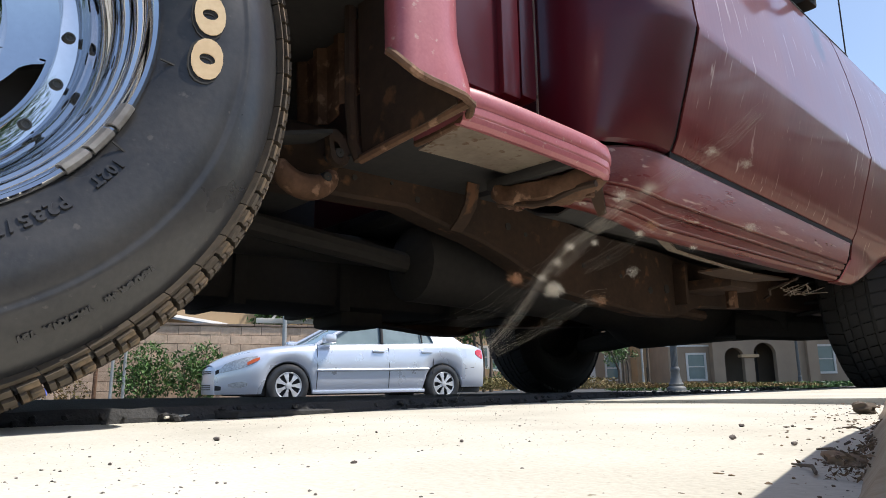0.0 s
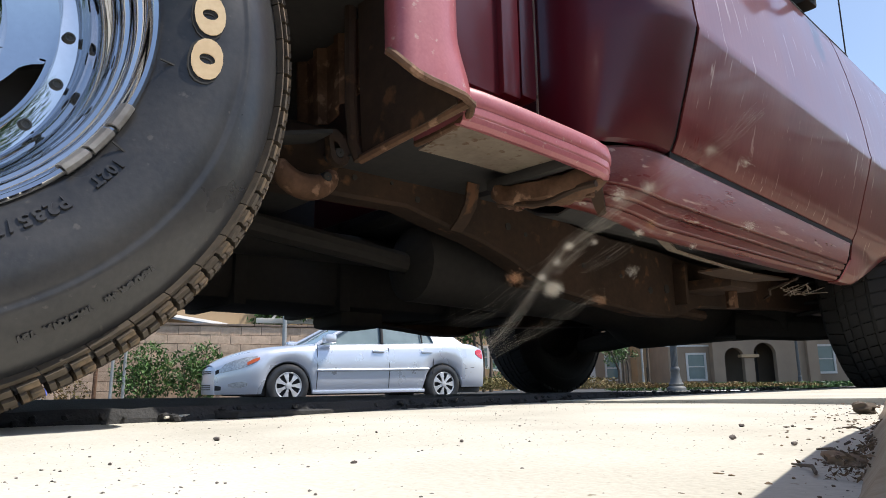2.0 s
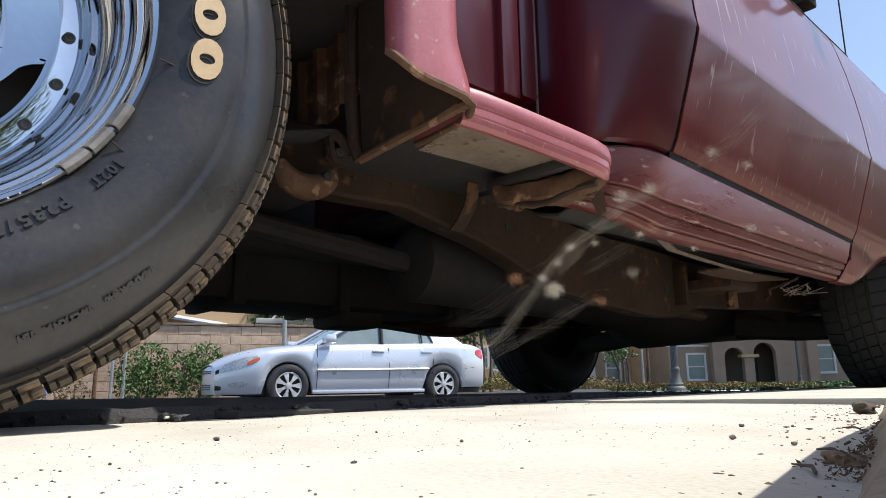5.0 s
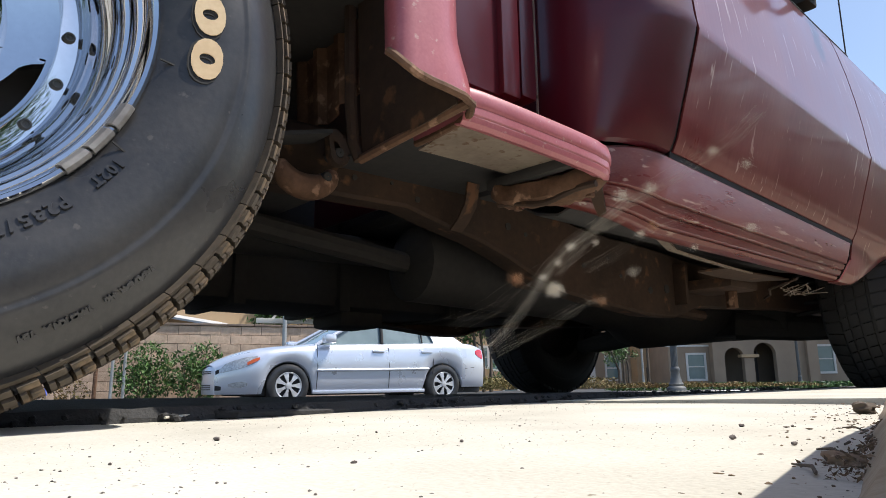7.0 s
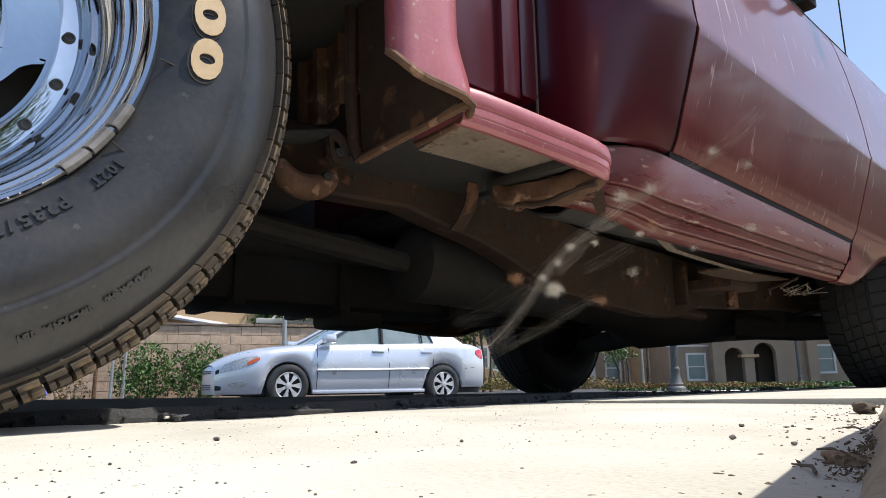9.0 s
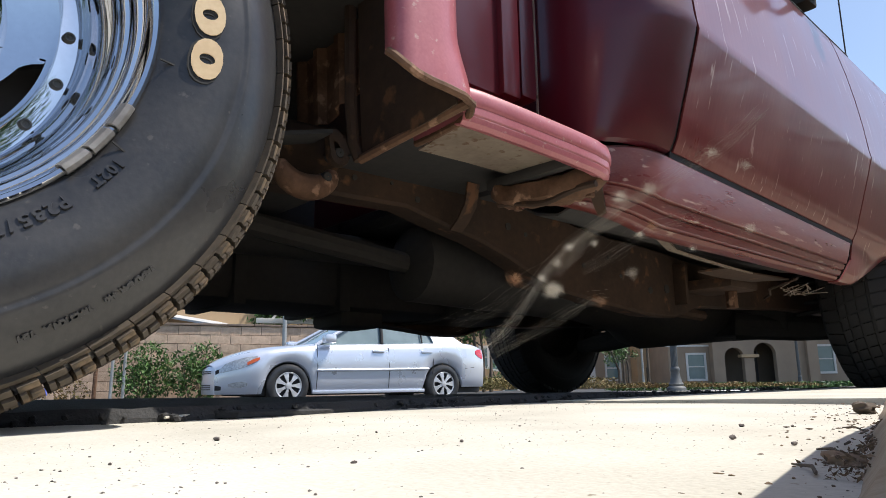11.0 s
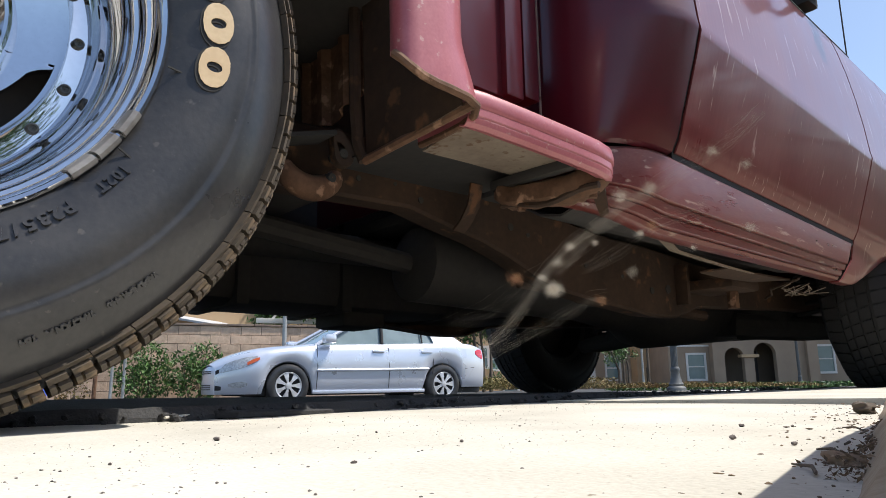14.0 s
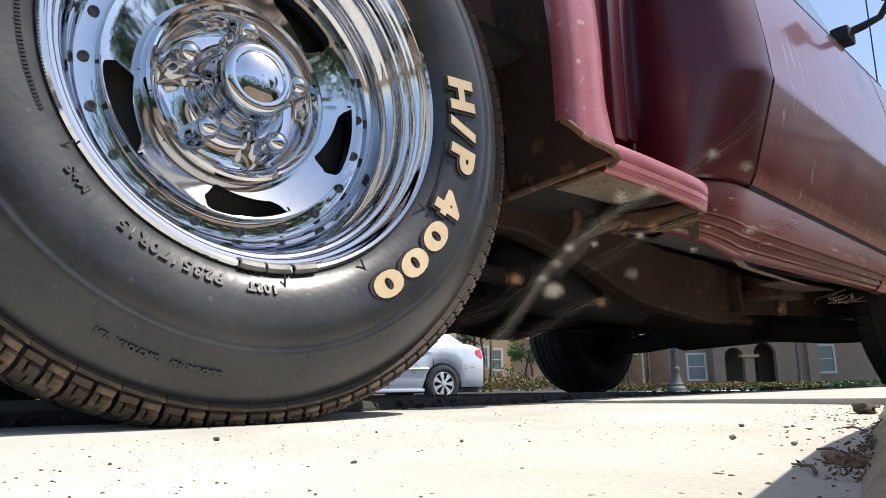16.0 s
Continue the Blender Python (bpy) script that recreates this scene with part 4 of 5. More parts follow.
            part("balance_weight", shell(rows, 0.002), M_LEAD, w, "dull grey balance weight")
    # remaining tread, joined
    bm = bmesh.new()
    for k in range(56):
        for y0, y1, sh in ((0.070, 0.096, 0.2), (0.103, 0.126, 0.45), (0.133, 0.150, 0.7), (0.156, 0.204, 0.1)) if main else ((0.012, 0.06, 0.0), (0.070, 0.096, 0.2), (0.103, 0.126, 0.45), (0.133, 0.150, 0.7), (0.156, 0.204, 0.1)):
            a0, a1 = (k + sh + 0.06) * step, (k + sh + 0.90) * step
            vs = []
            for r in (0.342, 0.3550):
                for a, y in ((a0, y0), (a1, y0), (a1 + 0.15 * step, y1), (a0 + 0.15 * step, y1)):
                    rr = r - (0.016 if (y < 0.02 or y > 0.20) else 0.0)
                    vs.append(bm.verts.new((rr * math.cos(a), y, rr * math.sin(a))))
            bm.faces.new(vs[4:])
            for i in range(4):
                j = (i + 1) % 4
                bm.faces.new((vs[i], vs[j], vs[4 + j], vs[4 + i]))
    # their treads are blackened for the same shade
    tread = tagged(part("tread", bm, M_TREAD if main else M_BLACK, tyre, "", False), kind="stuff")
    if main:
        outer(tread)
    w.matrix_local = place
    return w


WHEELS = [(build_wheel(pose(0, 0, 0.338), True), pose(0, 0, 0.338), 1),
          (build_wheel(pose(0, 1.73, 0.338, 0, 0, 180), False), pose(0, 1.73, 0.338, 0, 0, 180), -1),
          (build_wheel(pose(2.66, 0.02, 0.328), False), pose(2.66, 0.02, 0.328), 1),
          (build_wheel(pose(2.66, 1.73, 0.326, 0, 0, 180), False), pose(2.66, 1.73, 0.326, 0, 0, 180), -1)]


# ---- silver saloon parked across the road: x to its tail, y to its far side ----
CAR_Z = -0.268


def build_car():
    m = Matrix.Translation(bgx(507, 9.8, CAR_Z)) @ pose(0, 0, 0, 0, 0, BG_ANGLE + 31) @ pose(0, 0.84, 0)
    car = thing("saloon_car", "silver four-door saloon car parked across the road", "car", m)
    # half sections along x (from the front wheel): station, belt half width, sill z, belt z, top z
    def bodyside(x):
        # half width, narrowing to nose and tail
        t = max(0.0, (-0.36 - x) / 0.59)
        u = max(0.0, (x - 2.9) / 0.60)
        return 0.85 - 0.43 * t ** 2.1 - 0.17 * u ** 2.6
    def belt(x):
        if x < 0.45:
            t = (0.45 - x) / 1.4
            return 0.905 - 0.12 * t - 0.21 * t ** 4.0
        if x < 2.9:
            return 0.905 + 0.075 * (x - 0.45) / 2.45
        return 0.98 - 0.09 * ((x - 2.9) / 0.6) ** 2
    def sill(x):
        if x < -0.33:
            return 0.20
        if x > 2.95:
            return 0.26
        return 0.19
    xs = [-0.95, -0.938, -0.91, -0.87, -0.81, -0.73, -0.64, -0.55, -0.45, -0.38] + [0.33 * math.cos(math.pi - math.pi * i / 16) for i in range(17)] + [0.37, 0.5, 0.8, 1.2, 1.6, 2.0, 2.2] + [2.6 + 0.33 * math.cos(math.pi - math.pi * i / 16) for i in range(17)] + [2.97, 3.08, 3.2, 3.3, 3.38, 3.44, 3.475, 3.49]
    rows = []
    for x in xs:
        zb = sill(x)
        for cx in (0.0, 2.6):
            if abs(x - cx) < 0.335:
                zb = max(zb, 0.31 + math.sqrt(max(0, 0.335 ** 2 - (x - cx) ** 2)))
        zt, w = belt(x), bodyside(x)
        row = []
        for f, inn in ((0, 0.05), (0.08, 0.015), (0.25, 0.0), (0.5, -0.012), (0.7, -0.01), (0.86, 0.01), (0.96, 0.035), (1.0, 0.07)):
            row.append((x, -(w - inn), zb + (zt - zb) * f))
        top = row[-1]
        row += [(x, top[1] * 0.6, zt + 0.035), (x, 0, zt + 0.05), (x, -top[1] * 0.6, zt + 0.035)]
        row += [(p[0], -p[1], p[2]) for p in reversed(row[:8])]
        rows.append(row)
    bm = grid(bmesh.new(), rows)
    body = part("body", bm, M_SILVER, car, "", True, 40)
    INS = [(0, 0.05), (0.08, 0.015), (0.25, 0.0), (0.5, -0.012), (0.7, -0.01), (0.86, 0.01), (0.96, 0.035), (1.0, 0.07)]
    def onbody(x, z, s, out=0.006):
        zb, zt, w = sill(x), belt(x), bodyside(x)
        f = min(1.0, max(0.0, (z - zb) / (zt - zb)))
        for (fa, ia), (fb, ib) in zip(INS, INS[1:]):
            if f <= fb:
                inn = ia + (ib - ia) * (f - fa) / (fb - fa)
                break
        slant = max(0.0, (-0.5 - x) / 0.6)
        return Vector((x - out * slant, s * (w - inn + out), z))
    def patch(name, material, s, outline, label="", out=0.008):
        # outline: stations x with lower and upper z
        rows = [[onbody(x, za + (zb - za) * k / 4, s, out) for k in range(5)] for x, za, zb in outline]
        return part(name, shell(rows, 0.012), material, car, label)
    part("bumper_nose", shell([[(-0.945 - bulge * math.cos(y / 0.42 * 1.57), y, z - 0.06 * (y / 0.42) ** 2 * (z > 0.5)) for y in spread(-0.42, 0.42, 12)] for z, bulge in ((0.20, 0.02), (0.26, 0.055), (0.36, 0.07), (0.46, 0.065), (0.55, 0.045), (0.60, 0.01), (0.625, -0.05))], 0.012), M_SILVER, body)
    part("tail_panel", shell([[(3.49 + 0.05 * math.cos(y / 0.66 * 1.5), y, z) for y in spread(-0.66, 0.66, 8)] for z in (0.27, 0.5, 0.7, 0.89)], 0.02), M_SILVER, body)
    # cabin: roof and pillars over dark glass
    cab = [(0.45, 0.90, 0.72), (0.80, 1.12, 0.66), (1.20, 1.36, 0.60), (1.45, 1.44, 0.575), (1.9, 1.465, 0.57), (2.25, 1.42, 0.57), (2.50, 1.34, 0.59), (2.78, 1.16, 0.63), (3.00, 0.99, 0.68)]
    part("cabin_glass", shell([[(x, -0.745, max(belt(x) - 0.02, 0)), (x, -w, max(z - 0.04, belt(x))), (x, 0, z), (x, w, max(z - 0.04, belt(x))), (x, 0.745, belt(x) - 0.02)] for x, z, w in cab], 0.004), M_CARGLASS, car, "pale green tinted cabin glass")
    part("roof", shell([[(x, -w - 0.012, z - 0.035), (x, -w + 0.02, z + 0.008), (x, 0, z + 0.025), (x, w - 0.02, z + 0.008), (x, w + 0.012, z - 0.035)] for x, z, w in cab if 1.15 < x < 2.8], 0.02), M_SILVER, car)
    for s in (-1, 1):
        part("pillar", tube([(0.42, s * 0.745, 0.90), (0.85, s * 0.70, 1.13), (1.25, s * 0.625, 1.36), (1.5, s * 0.59, 1.425)], 0.028, 8), M_SILVER, car)
        part("pillar", shell([[(2.30, s * 0.60, 1.40), (2.70, s * 0.645, 1.20), (3.04, s * 0.70, 0.985)], [(2.47, s * 0.765, 0.965), (2.75, s * 0.765, 0.965), (3.06, s * 0.75, 0.965)]], 0.012), M_SILVER, car)
        part("pillar", tube([(1.52, s * 0.765, 0.94), (1.56, s * 0.60, 1.42)], 0.026, 8), M_BLACK, car)
        part("quarter_bar", tube([(2.24, s * 0.765, 0.97), (2.27, s * 0.61, 1.38)], 0.014, 8), M_BLACK, car)
        part("rub_strip", tube([(0.42, s * 0.872, 0.53), (1.58, s * 0.874, 0.54), (2.30, s * 0.874, 0.55)], 0.020, 6), M_SILVER, car)
        for x in (0.42, 1.60, 2.38):
            part("door_gap", tube([(x, s * 0.842, 0.26), (x + 0.01, s * 0.866, 0.55), (x + 0.06 * (x > 2), s * 0.835, 0.90)], 0.005, 5), M_BLACK, car)
        for x in (1.42, 2.28):
            part("door_handle", boxbm((x - 0.10, s * 0.855 - 0.02, 0.80), (x + 0.10, s * 0.855 + 0.02, 0.84), 0.012), M_SILVER, car)
        part("door_mirror", boxbm((0.50, min(s * 0.80, s * 0.98), 0.93), (0.68, max(s * 0.80, s * 0.98), 1.06), 0.045), M_SILVER, car)
        part("sill_strip", boxbm((0.36, s * 0.82 - 0.03, 0.19), (2.24, s * 0.82 + 0.03, 0.24), 0.012), M_SILVER, car)
        patch("headlight", M_LAMPGLASS, s, [(-0.90, 0.50, 0.545), (-0.83, 0.515, 0.625), (-0.73, 0.54, 0.675), (-0.62, 0.575, 0.71), (-0.53, 0.615, 0.725), (-0.45, 0.67, 0.735)], "clear headlight")
        patch("indicator", M_AMBER, s, [(-0.59, 0.605, 0.640), (-0.53, 0.628, 0.678), (-0.47, 0.658, 0.705), (-0.43, 0.685, 0.714)], "amber indicator", 0.014)
        patch("fog_lamp", M_LAMPGLASS, s, [(-0.80, 0.315, 0.345), (-0.74, 0.295, 0.365), (-0.65, 0.295, 0.375), (-0.58, 0.315, 0.36)], "fog lamp")
        patch("lower_grille", M_BLACK, s, [(-0.94, 0.255, 0.325), (-0.91, 0.255, 0.32), (-0.875, 0.26, 0.31)], "dark bumper grille", 0.004)
        patch("upper_grille", M_BLACK, s, [(-0.94, 0.475, 0.525), (-0.92, 0.49, 0.545), (-0.895, 0.505, 0.555)], "dark grille", 0.004)
        patch("tail_light", M_RED, s, [(3.26, 0.80, 0.85), (3.32, 0.76, 0.885), (3.40, 0.73, 0.885), (3.46, 0.72, 0.87)], "red tail light")
        patch("bumper_gap", M_BLACK, s, [(3.02, 0.555, 0.562), (3.2, 0.575, 0.582), (3.46, 0.585, 0.592)], "", 0.002)
        patch("fuel_flap", M_SILVER, s, [(2.92, 0.74, 0.88), (3.05, 0.74, 0.88)], "", 0.003)
    for z in (0.27, 0.30, 0.33, 0.50, 0.53):
        part("grille_bar", tube([(-0.975, -0.30, z), (-1.010, -0.12, z), (-1.018, 0, z), (-1.010, 0.12, z), (-0.975, 0.30, z)], 0.006, 6), M_BLACK, car, "dark grille bar")
    part("underbody", boxbm((-0.6, -0.70, 0.17), (3.4, 0.70, 0.45), 0.03), M_UNDER, car)
    for x in (0.0, 2.6):
        for s in (-1, 1):
            prof = [(0.195, -0.02), (0.21, -0.03), (0.26, -0.035), (0.295, -0.02), (0.312, 0.01), (0.314, 0.08), (0.31, 0.17), (0.29, 0.19), (0.2, 0.18)]
            ty = part("tyre", lathe(prof, 40), M_TYRE, car)
            ty.matrix_local = pose(x, s * 0.83, 0.312, 0, 0, 0 if s < 0 else 180)
            part("rim_dish", lathe([(0.001, 0.02), (0.14, 0.025), (0.195, 0.0), (0.198, -0.018)], 40), M_BLACK, ty)
            bm = bmesh.new()
            for k in range(7):
                a = 2 * math.pi * k / 7
                vs = []
                for y in (0.0, -0.024):
                    for r, da in ((0.03, -0.5), (0.03, 0.5), (0.10, 0.20), (0.188, 0.24), (0.188, -0.24), (0.10, -0.20)):
                        vs.append(bm.verts.new((r * math.cos(a + da), y + (0.006 if r > 0.15 else 0), r * math.sin(a + da))))
                bm.faces.new(vs[6:])
                for i in range(6):
                    j = (i + 1) % 6
                    bm.faces.new((vs[i], vs[j], vs[6 + j], vs[6 + i]))
            cover = part("wheel_cover", bm, M_HUBCAP, ty, "silver seven-spoke wheel cover", False)
            part("cover_ring", lathe([(0.176, -0.016), (0.190, -0.026), (0.199, -0.018)], 40), M_HUBCAP, cover)
            part("cover_hub", lathe([(0.05, -0.012), (0.045, -0.03), (0.02, -0.034), (0.001, -0.034)], 20), M_HUBCAP, cover)


build_car()


# ---- block wall with shrubs and posts ----
def leaf_mesh(pts, size, seed, bm=None, flat=0.6):
    """Many small bent leaves at the given places, joined."""
    rng = random.Random(seed)
    verts, faces = [], []
    for p in pts:
        s = size * rng.uniform(0.6, 1.35)
        d = Vector((rng.gauss(0, 1), rng.gauss(0, 1), rng.gauss(0, flat))).normalized()
        t = d.orthogonal().normalized()
        t.rotate(Matrix.Rotation(rng.uniform(0, 6.28), 3, d))
        c = d.cross(t)
        i = len(verts)
        p = Vector(p)
        verts += [p - t * s, p - t * 0.1 * s + c * 0.42 * s, p + t * s + d * 0.25 * s, p - t * 0.1 * s - c * 0.42 * s]
        faces += [(i, i + 1, i + 2), (i, i + 2, i + 3)]
    me = bpy.data.meshes.new("leaves")
    me.from_pydata(verts, [], faces)
    return me


def shrub(name, label, base, clumps, leaves, size, seed, material, category="shrub", stems=7):
    e = thing(name, label, category, Matrix.Translation(base))
    rng = random.Random(seed)
    pts = []
    for cx, cy, cz, r in clumps:
        for _ in range(int(leaves * r * r)):
            v = Vector((rng.gauss(0, 1), rng.gauss(0, 1), rng.gauss(0, 1))).normalized() * r * rng.uniform(0.55, 1.08) ** 0.8
            q = Vector((cx, cy, cz)) + Vector((v.x, v.y * 0.8, v.z))
            if q.z > 0.0:
                pts.append(q)
    me = leaf_mesh(pts, size, seed)
    me.materials.append(material)
    o = new("foliage", me)
    o.parent = e
    bm = bmesh.new()
    for k in range(stems):
        cx, cy, cz, r = clumps[k % len(clumps)]
        tube([(cx * 0.4 + rng.uniform(-.05, .05), cy * 0.4, -0.05), (cx * 0.8, cy * 0.8, cz * 0.6), (cx + rng.uniform(-.1, .1) * r, cy, cz + 0.4 * r)], [0.018, 0.012, 0.005], 5, bm)
    part("stems", bm, M_TWIG, e)
    return e


def build_wall():
    D = 15.8
    ang = BG_ANGLE + 22
    m = Matrix.Translation(bgx(60, D - 2.1, -0.20)) @ pose(0, 0, 0, 0, 0, ang)
    core = finish("wall_garden", boxbm((-3, 0.03, -0.1), (9.0, 0.19, 1.565)), M_MORTAR)
    core.matrix_world = m
    tagged(core, "tan split-face block garden wall with a flat cap", "wall", kind="structure")
    bm = boxbm((0.004, 0, 0.004), (0.436, 0.17, 0.196), 0.006)
    for v in bm.verts:
        if v.co.y < 0.1:
            v.co.y += 0.012 * noise.noise(v.co * 30)
    b0 = finish("block", bm, M_BLOCK, core)
    first = True
    rng = random.Random(8)
    for row in range(8):
        for k in range(27):
            x = -2.9 + 0.44 * k + (0.22 if row % 2 else 0)
            o = b0 if first else new("block", b0.data)
            first = False
            o.parent = core
            o.location = (x, 0.0 + rng.uniform(-0.006, 0.006), -0.02 + 0.2 * row)
    for k in range(20):
        o = part("cap_block", boxbm((0.003, -0.03, 0), (0.595, 0.23, 0.05), 0.008), M_MORTAR, core) if k == 0 else new("cap_block", cap)
        cap = o.data
        o.parent = core
        o.location = (-3 + 0.6 * k, 0, 1.585)
    # shrubs in front
    def at_wall(x, y, z=0.0):
        return (m @ Vector((x, y, z)))
    shrub("shrub", "dark green leafy shrub against the block wall", at_wall(2.0, -0.55, 0.02), [(-0.25, 0, 0.55, 0.42), (0.1, 0, 0.85, 0.35), (0.2, 0, 0.4, 0.45), (-0.1, 0, 0.25, 0.45)], 2600, 0.045, 21, M_LEAF)
    shrub("shrub", "bright green leafy shrub against the block wall", at_wall(3.05, -0.55, 0.02), [(-0.35, 0, 0.55, 0.42), (0.1, 0, 0.75, 0.42), (0.45, 0, 0.5, 0.42), (0.0, 0, 0.3, 0.5)], 2600, 0.048, 22, M_LEAF)
    shrub("shrub", "low dry shrub against the block wall", at_wall(0.75, -0.5, 0.0), [(0, 0, 0.2, 0.3), (-0.4, 0, 0.15, 0.28)], 1600, 0.04, 23, M_LEAFDRY)
    for x, h in ((1.42, 2.2), (1.64, 2.5)):
        o = finish("post", tube([(0, 0, -0.1), (0, 0, h)], 0.032, 10), M_GALV)
        o.matrix_world = Matrix.Translation(at_wall(x, -0.9))
        tagged(o, "thin pale metal post beside the wall", "post", "posts by the wall")
    o = finish("sign_pole", tube([(0, 0, -0.1), (0, 0, 4.2)], 0.045, 12), M_GALV)
    o.matrix_world = Matrix.Translation(bgx(497, 13.6, -0.17))
    tagged(o, "tall grey metal pole behind the silver car", "pole")
    o = finish("stake", tube([(0, 0, -0.1), (0, 0, 1.0)], 0.04, 8), M_RUSTLIGHT)
    o.matrix_world = Matrix.Translation(at_wall(1.08, -0.35))
    tagged(o, "brown wooden stake against the wall", "stake")
    e = thing("marker_flag", "small blue utility marker flag in the soil", "flag", Matrix.Translation(at_wall(0.22, -0.9)))
    part("wire", tube([(0, 0, -0.05), (0.05, 0, 0.22)], 0.006, 5), M_GALV, e)
    part("flag", shell([[(0.03, 0, 0.13), (0.05, 0.02, 0.27)], [(0.12, 0.0, 0.12), (0.10, 0.03, 0.22)]], 0.004), M_BLUE, e, "blue cloth")
    # roofs of the plot behind the wall
    e = thing("outbuilding", "pale low roof and tan gable behind the wall", "building", m @ pose(2.2, 5.0, 0))
    part("wall", boxbm((-0.5, 0, 0), (6.2, 4, 2.75), 0.02), M_STUCCOTAN, e)
    part("roof", shell([[(-0.8, -0.6, 2.35), (-0.8, 2.0, 2.9)], [(1.5, -0.6, 2.0), (1.5, 2.0, 2.6)], [(3.6, -0.7, 1.78), (3.6, 2.0, 2.2)]], 0.06), M_TARP, e, "pale sheet roof")
    part("beam", boxbm((2.5, -0.8, 2.05), (6.4, -0.7, 2.2), 0.01), M_TRIM, e)
    for k in range(5):
        part("brace", tube([(2.9 + 0.7 * k, -0.76, 2.1), (3.4 + 0.7 * k, -0.72, 2.75)], 0.035, 6), M_TRIM, e)


def tree(name, label, base, h, crown, seed, leaves=2600, size=0.06, lean=0.2, trunks=1, material=None):
    e = thing(name, label, "tree", Matrix.Translation(base))
    rng = random.Random(seed)
    bm = bmesh.new()
    pts = []
    for k in range(trunks):
        bx = (k - (trunks - 1) / 2) * 0.28
        top = Vector((bx * 1.6 + rng.uniform(-lean, lean), rng.uniform(-lean, lean), h))
        tube([(bx, 0, -0.1), (bx * 1.1 + 0.03, 0.02, h * 0.5), top], [0.055, 0.04, 0.02], 8, bm)
        for j in range(7):
            a = rng.uniform(0, 6.28)
            s = top * rng.uniform(0.65, 1.0)
            t = s + Vector((math.cos(a), math.sin(a), rng.uniform(0.2, 0.9))) * crown * rng.uniform(0.45, 0.85)
            tube([s, (s + t) / 2 + Vector((0, 0, 0.05)), t], [0.018, 0.012, 0.005], 5, bm)
            r = crown * rng.uniform(0.28, 0.48)
            for _ in range(int(leaves * r * r)):
                v = Vector((rng.gauss(0, 1), rng.gauss(0, 1), rng.gauss(0, 0.8)))
                pts.append(t + v.normalized() * r * rng.uniform(0.2, 1.05))
    part("trunk", bm, M_TWIG, e)
    me = leaf_mesh(pts, size, seed)
    me.materials.append(material or M_LEAF)
    o = new("crown", me)
    o.parent = e
    return e


build_wall()
tree("tree", "leafy green tree rising behind the block wall", bgx(530, 20.5, -0.2), 2.6, 1.6, 31, 1500, 0.09)


# ---- far kerb, verge and lamp ----
def build_far_side():
    bm = bmesh.new()
    grid(bm, [[(x, 0, -0.2), (x, 0.01, 0.11), (x, 0.03, 0.13), (x, 0.16, 0.135), (x, 0.17, -0.1)] for x in spread(0.2, 70, 60)])
    o = finish("kerb_far", bm, M_CONCRETE, None, True)
    o.matrix_world = Matrix.Translation(bgx(1000, 13.6, -0.295)) @ pose(0, 0, 0, 0, 0, BG_ANGLE + 8)
    tagged(o, "grey concrete kerb across the road", "kerb", kind="structure")
    # ground cover behind it
    k = o.matrix_world
    rng = random.Random(5)
    pts = []
    for _ in range(16000):
        x, y = -2.6 + 8.5 * rng.random() ** 2.0, 0.35 + 3.2 * rng.random() ** 1.5
        hgt = (0.05 + 0.12 * max(0, noise.noise(Vector((x * 1.3, y * 1.3, 0))))) * (1 if x < 4 else 0.5) + 0.16 * (x < 1.2)
        pts.append(Vector((x, y, 0.10 + hgt * rng.random())))
    me = leaf_mesh(pts, 0.035, 6)
    me.materials.append(M_LEAFDRY)
    g = new("ground_cover", me)
    k = k @ pose(0, 0, 0.12)
    g.matrix_world = k
    tagged(g, "low red, yellow and green ground cover", "ground cover", kind="stuff")
    pts = [Vector((rng.uniform(2.5, 30), 3.4 + rng.uniform(0, 1.2), 0.0 + 0.15 * rng.random())) for _ in range(15000)]
    me = leaf_mesh(pts, 0.05, 7)
    me.materials.append(M_LEAF)
    g = new("hedge", me)
    g.matrix_world = k
    tagged(g, "low clipped green hedge along the verge", "hedge", kind="stuff")


build_far_side()
# hedge out of view, added for the chrome and paint to reflect
rng = random.Random(77)
pts = [Vector((rng.uniform(-9, 11), -4.0 - rng.random(), 0.1 + 1.6 * rng.random() * (0.75 + 0.35 * math.sin(rng.uniform(0, 6))))) for _ in range(16000)]
me = leaf_mesh(pts, 0.09, 78)
me.materials.append(M_LEAF)
back = tagged(new("hedge", me), "green hedge behind the planted strip, unseen, there to be reflected", "hedge", kind="stuff")
back.matrix_world = pose(0, 0, 0, 0, 0, 12)


tree("tree", "dark leafy tree behind the planted strip", Vector((6.2, -5.0, 0.0)), 3.0, 1.7, 91, 420, 0.13)


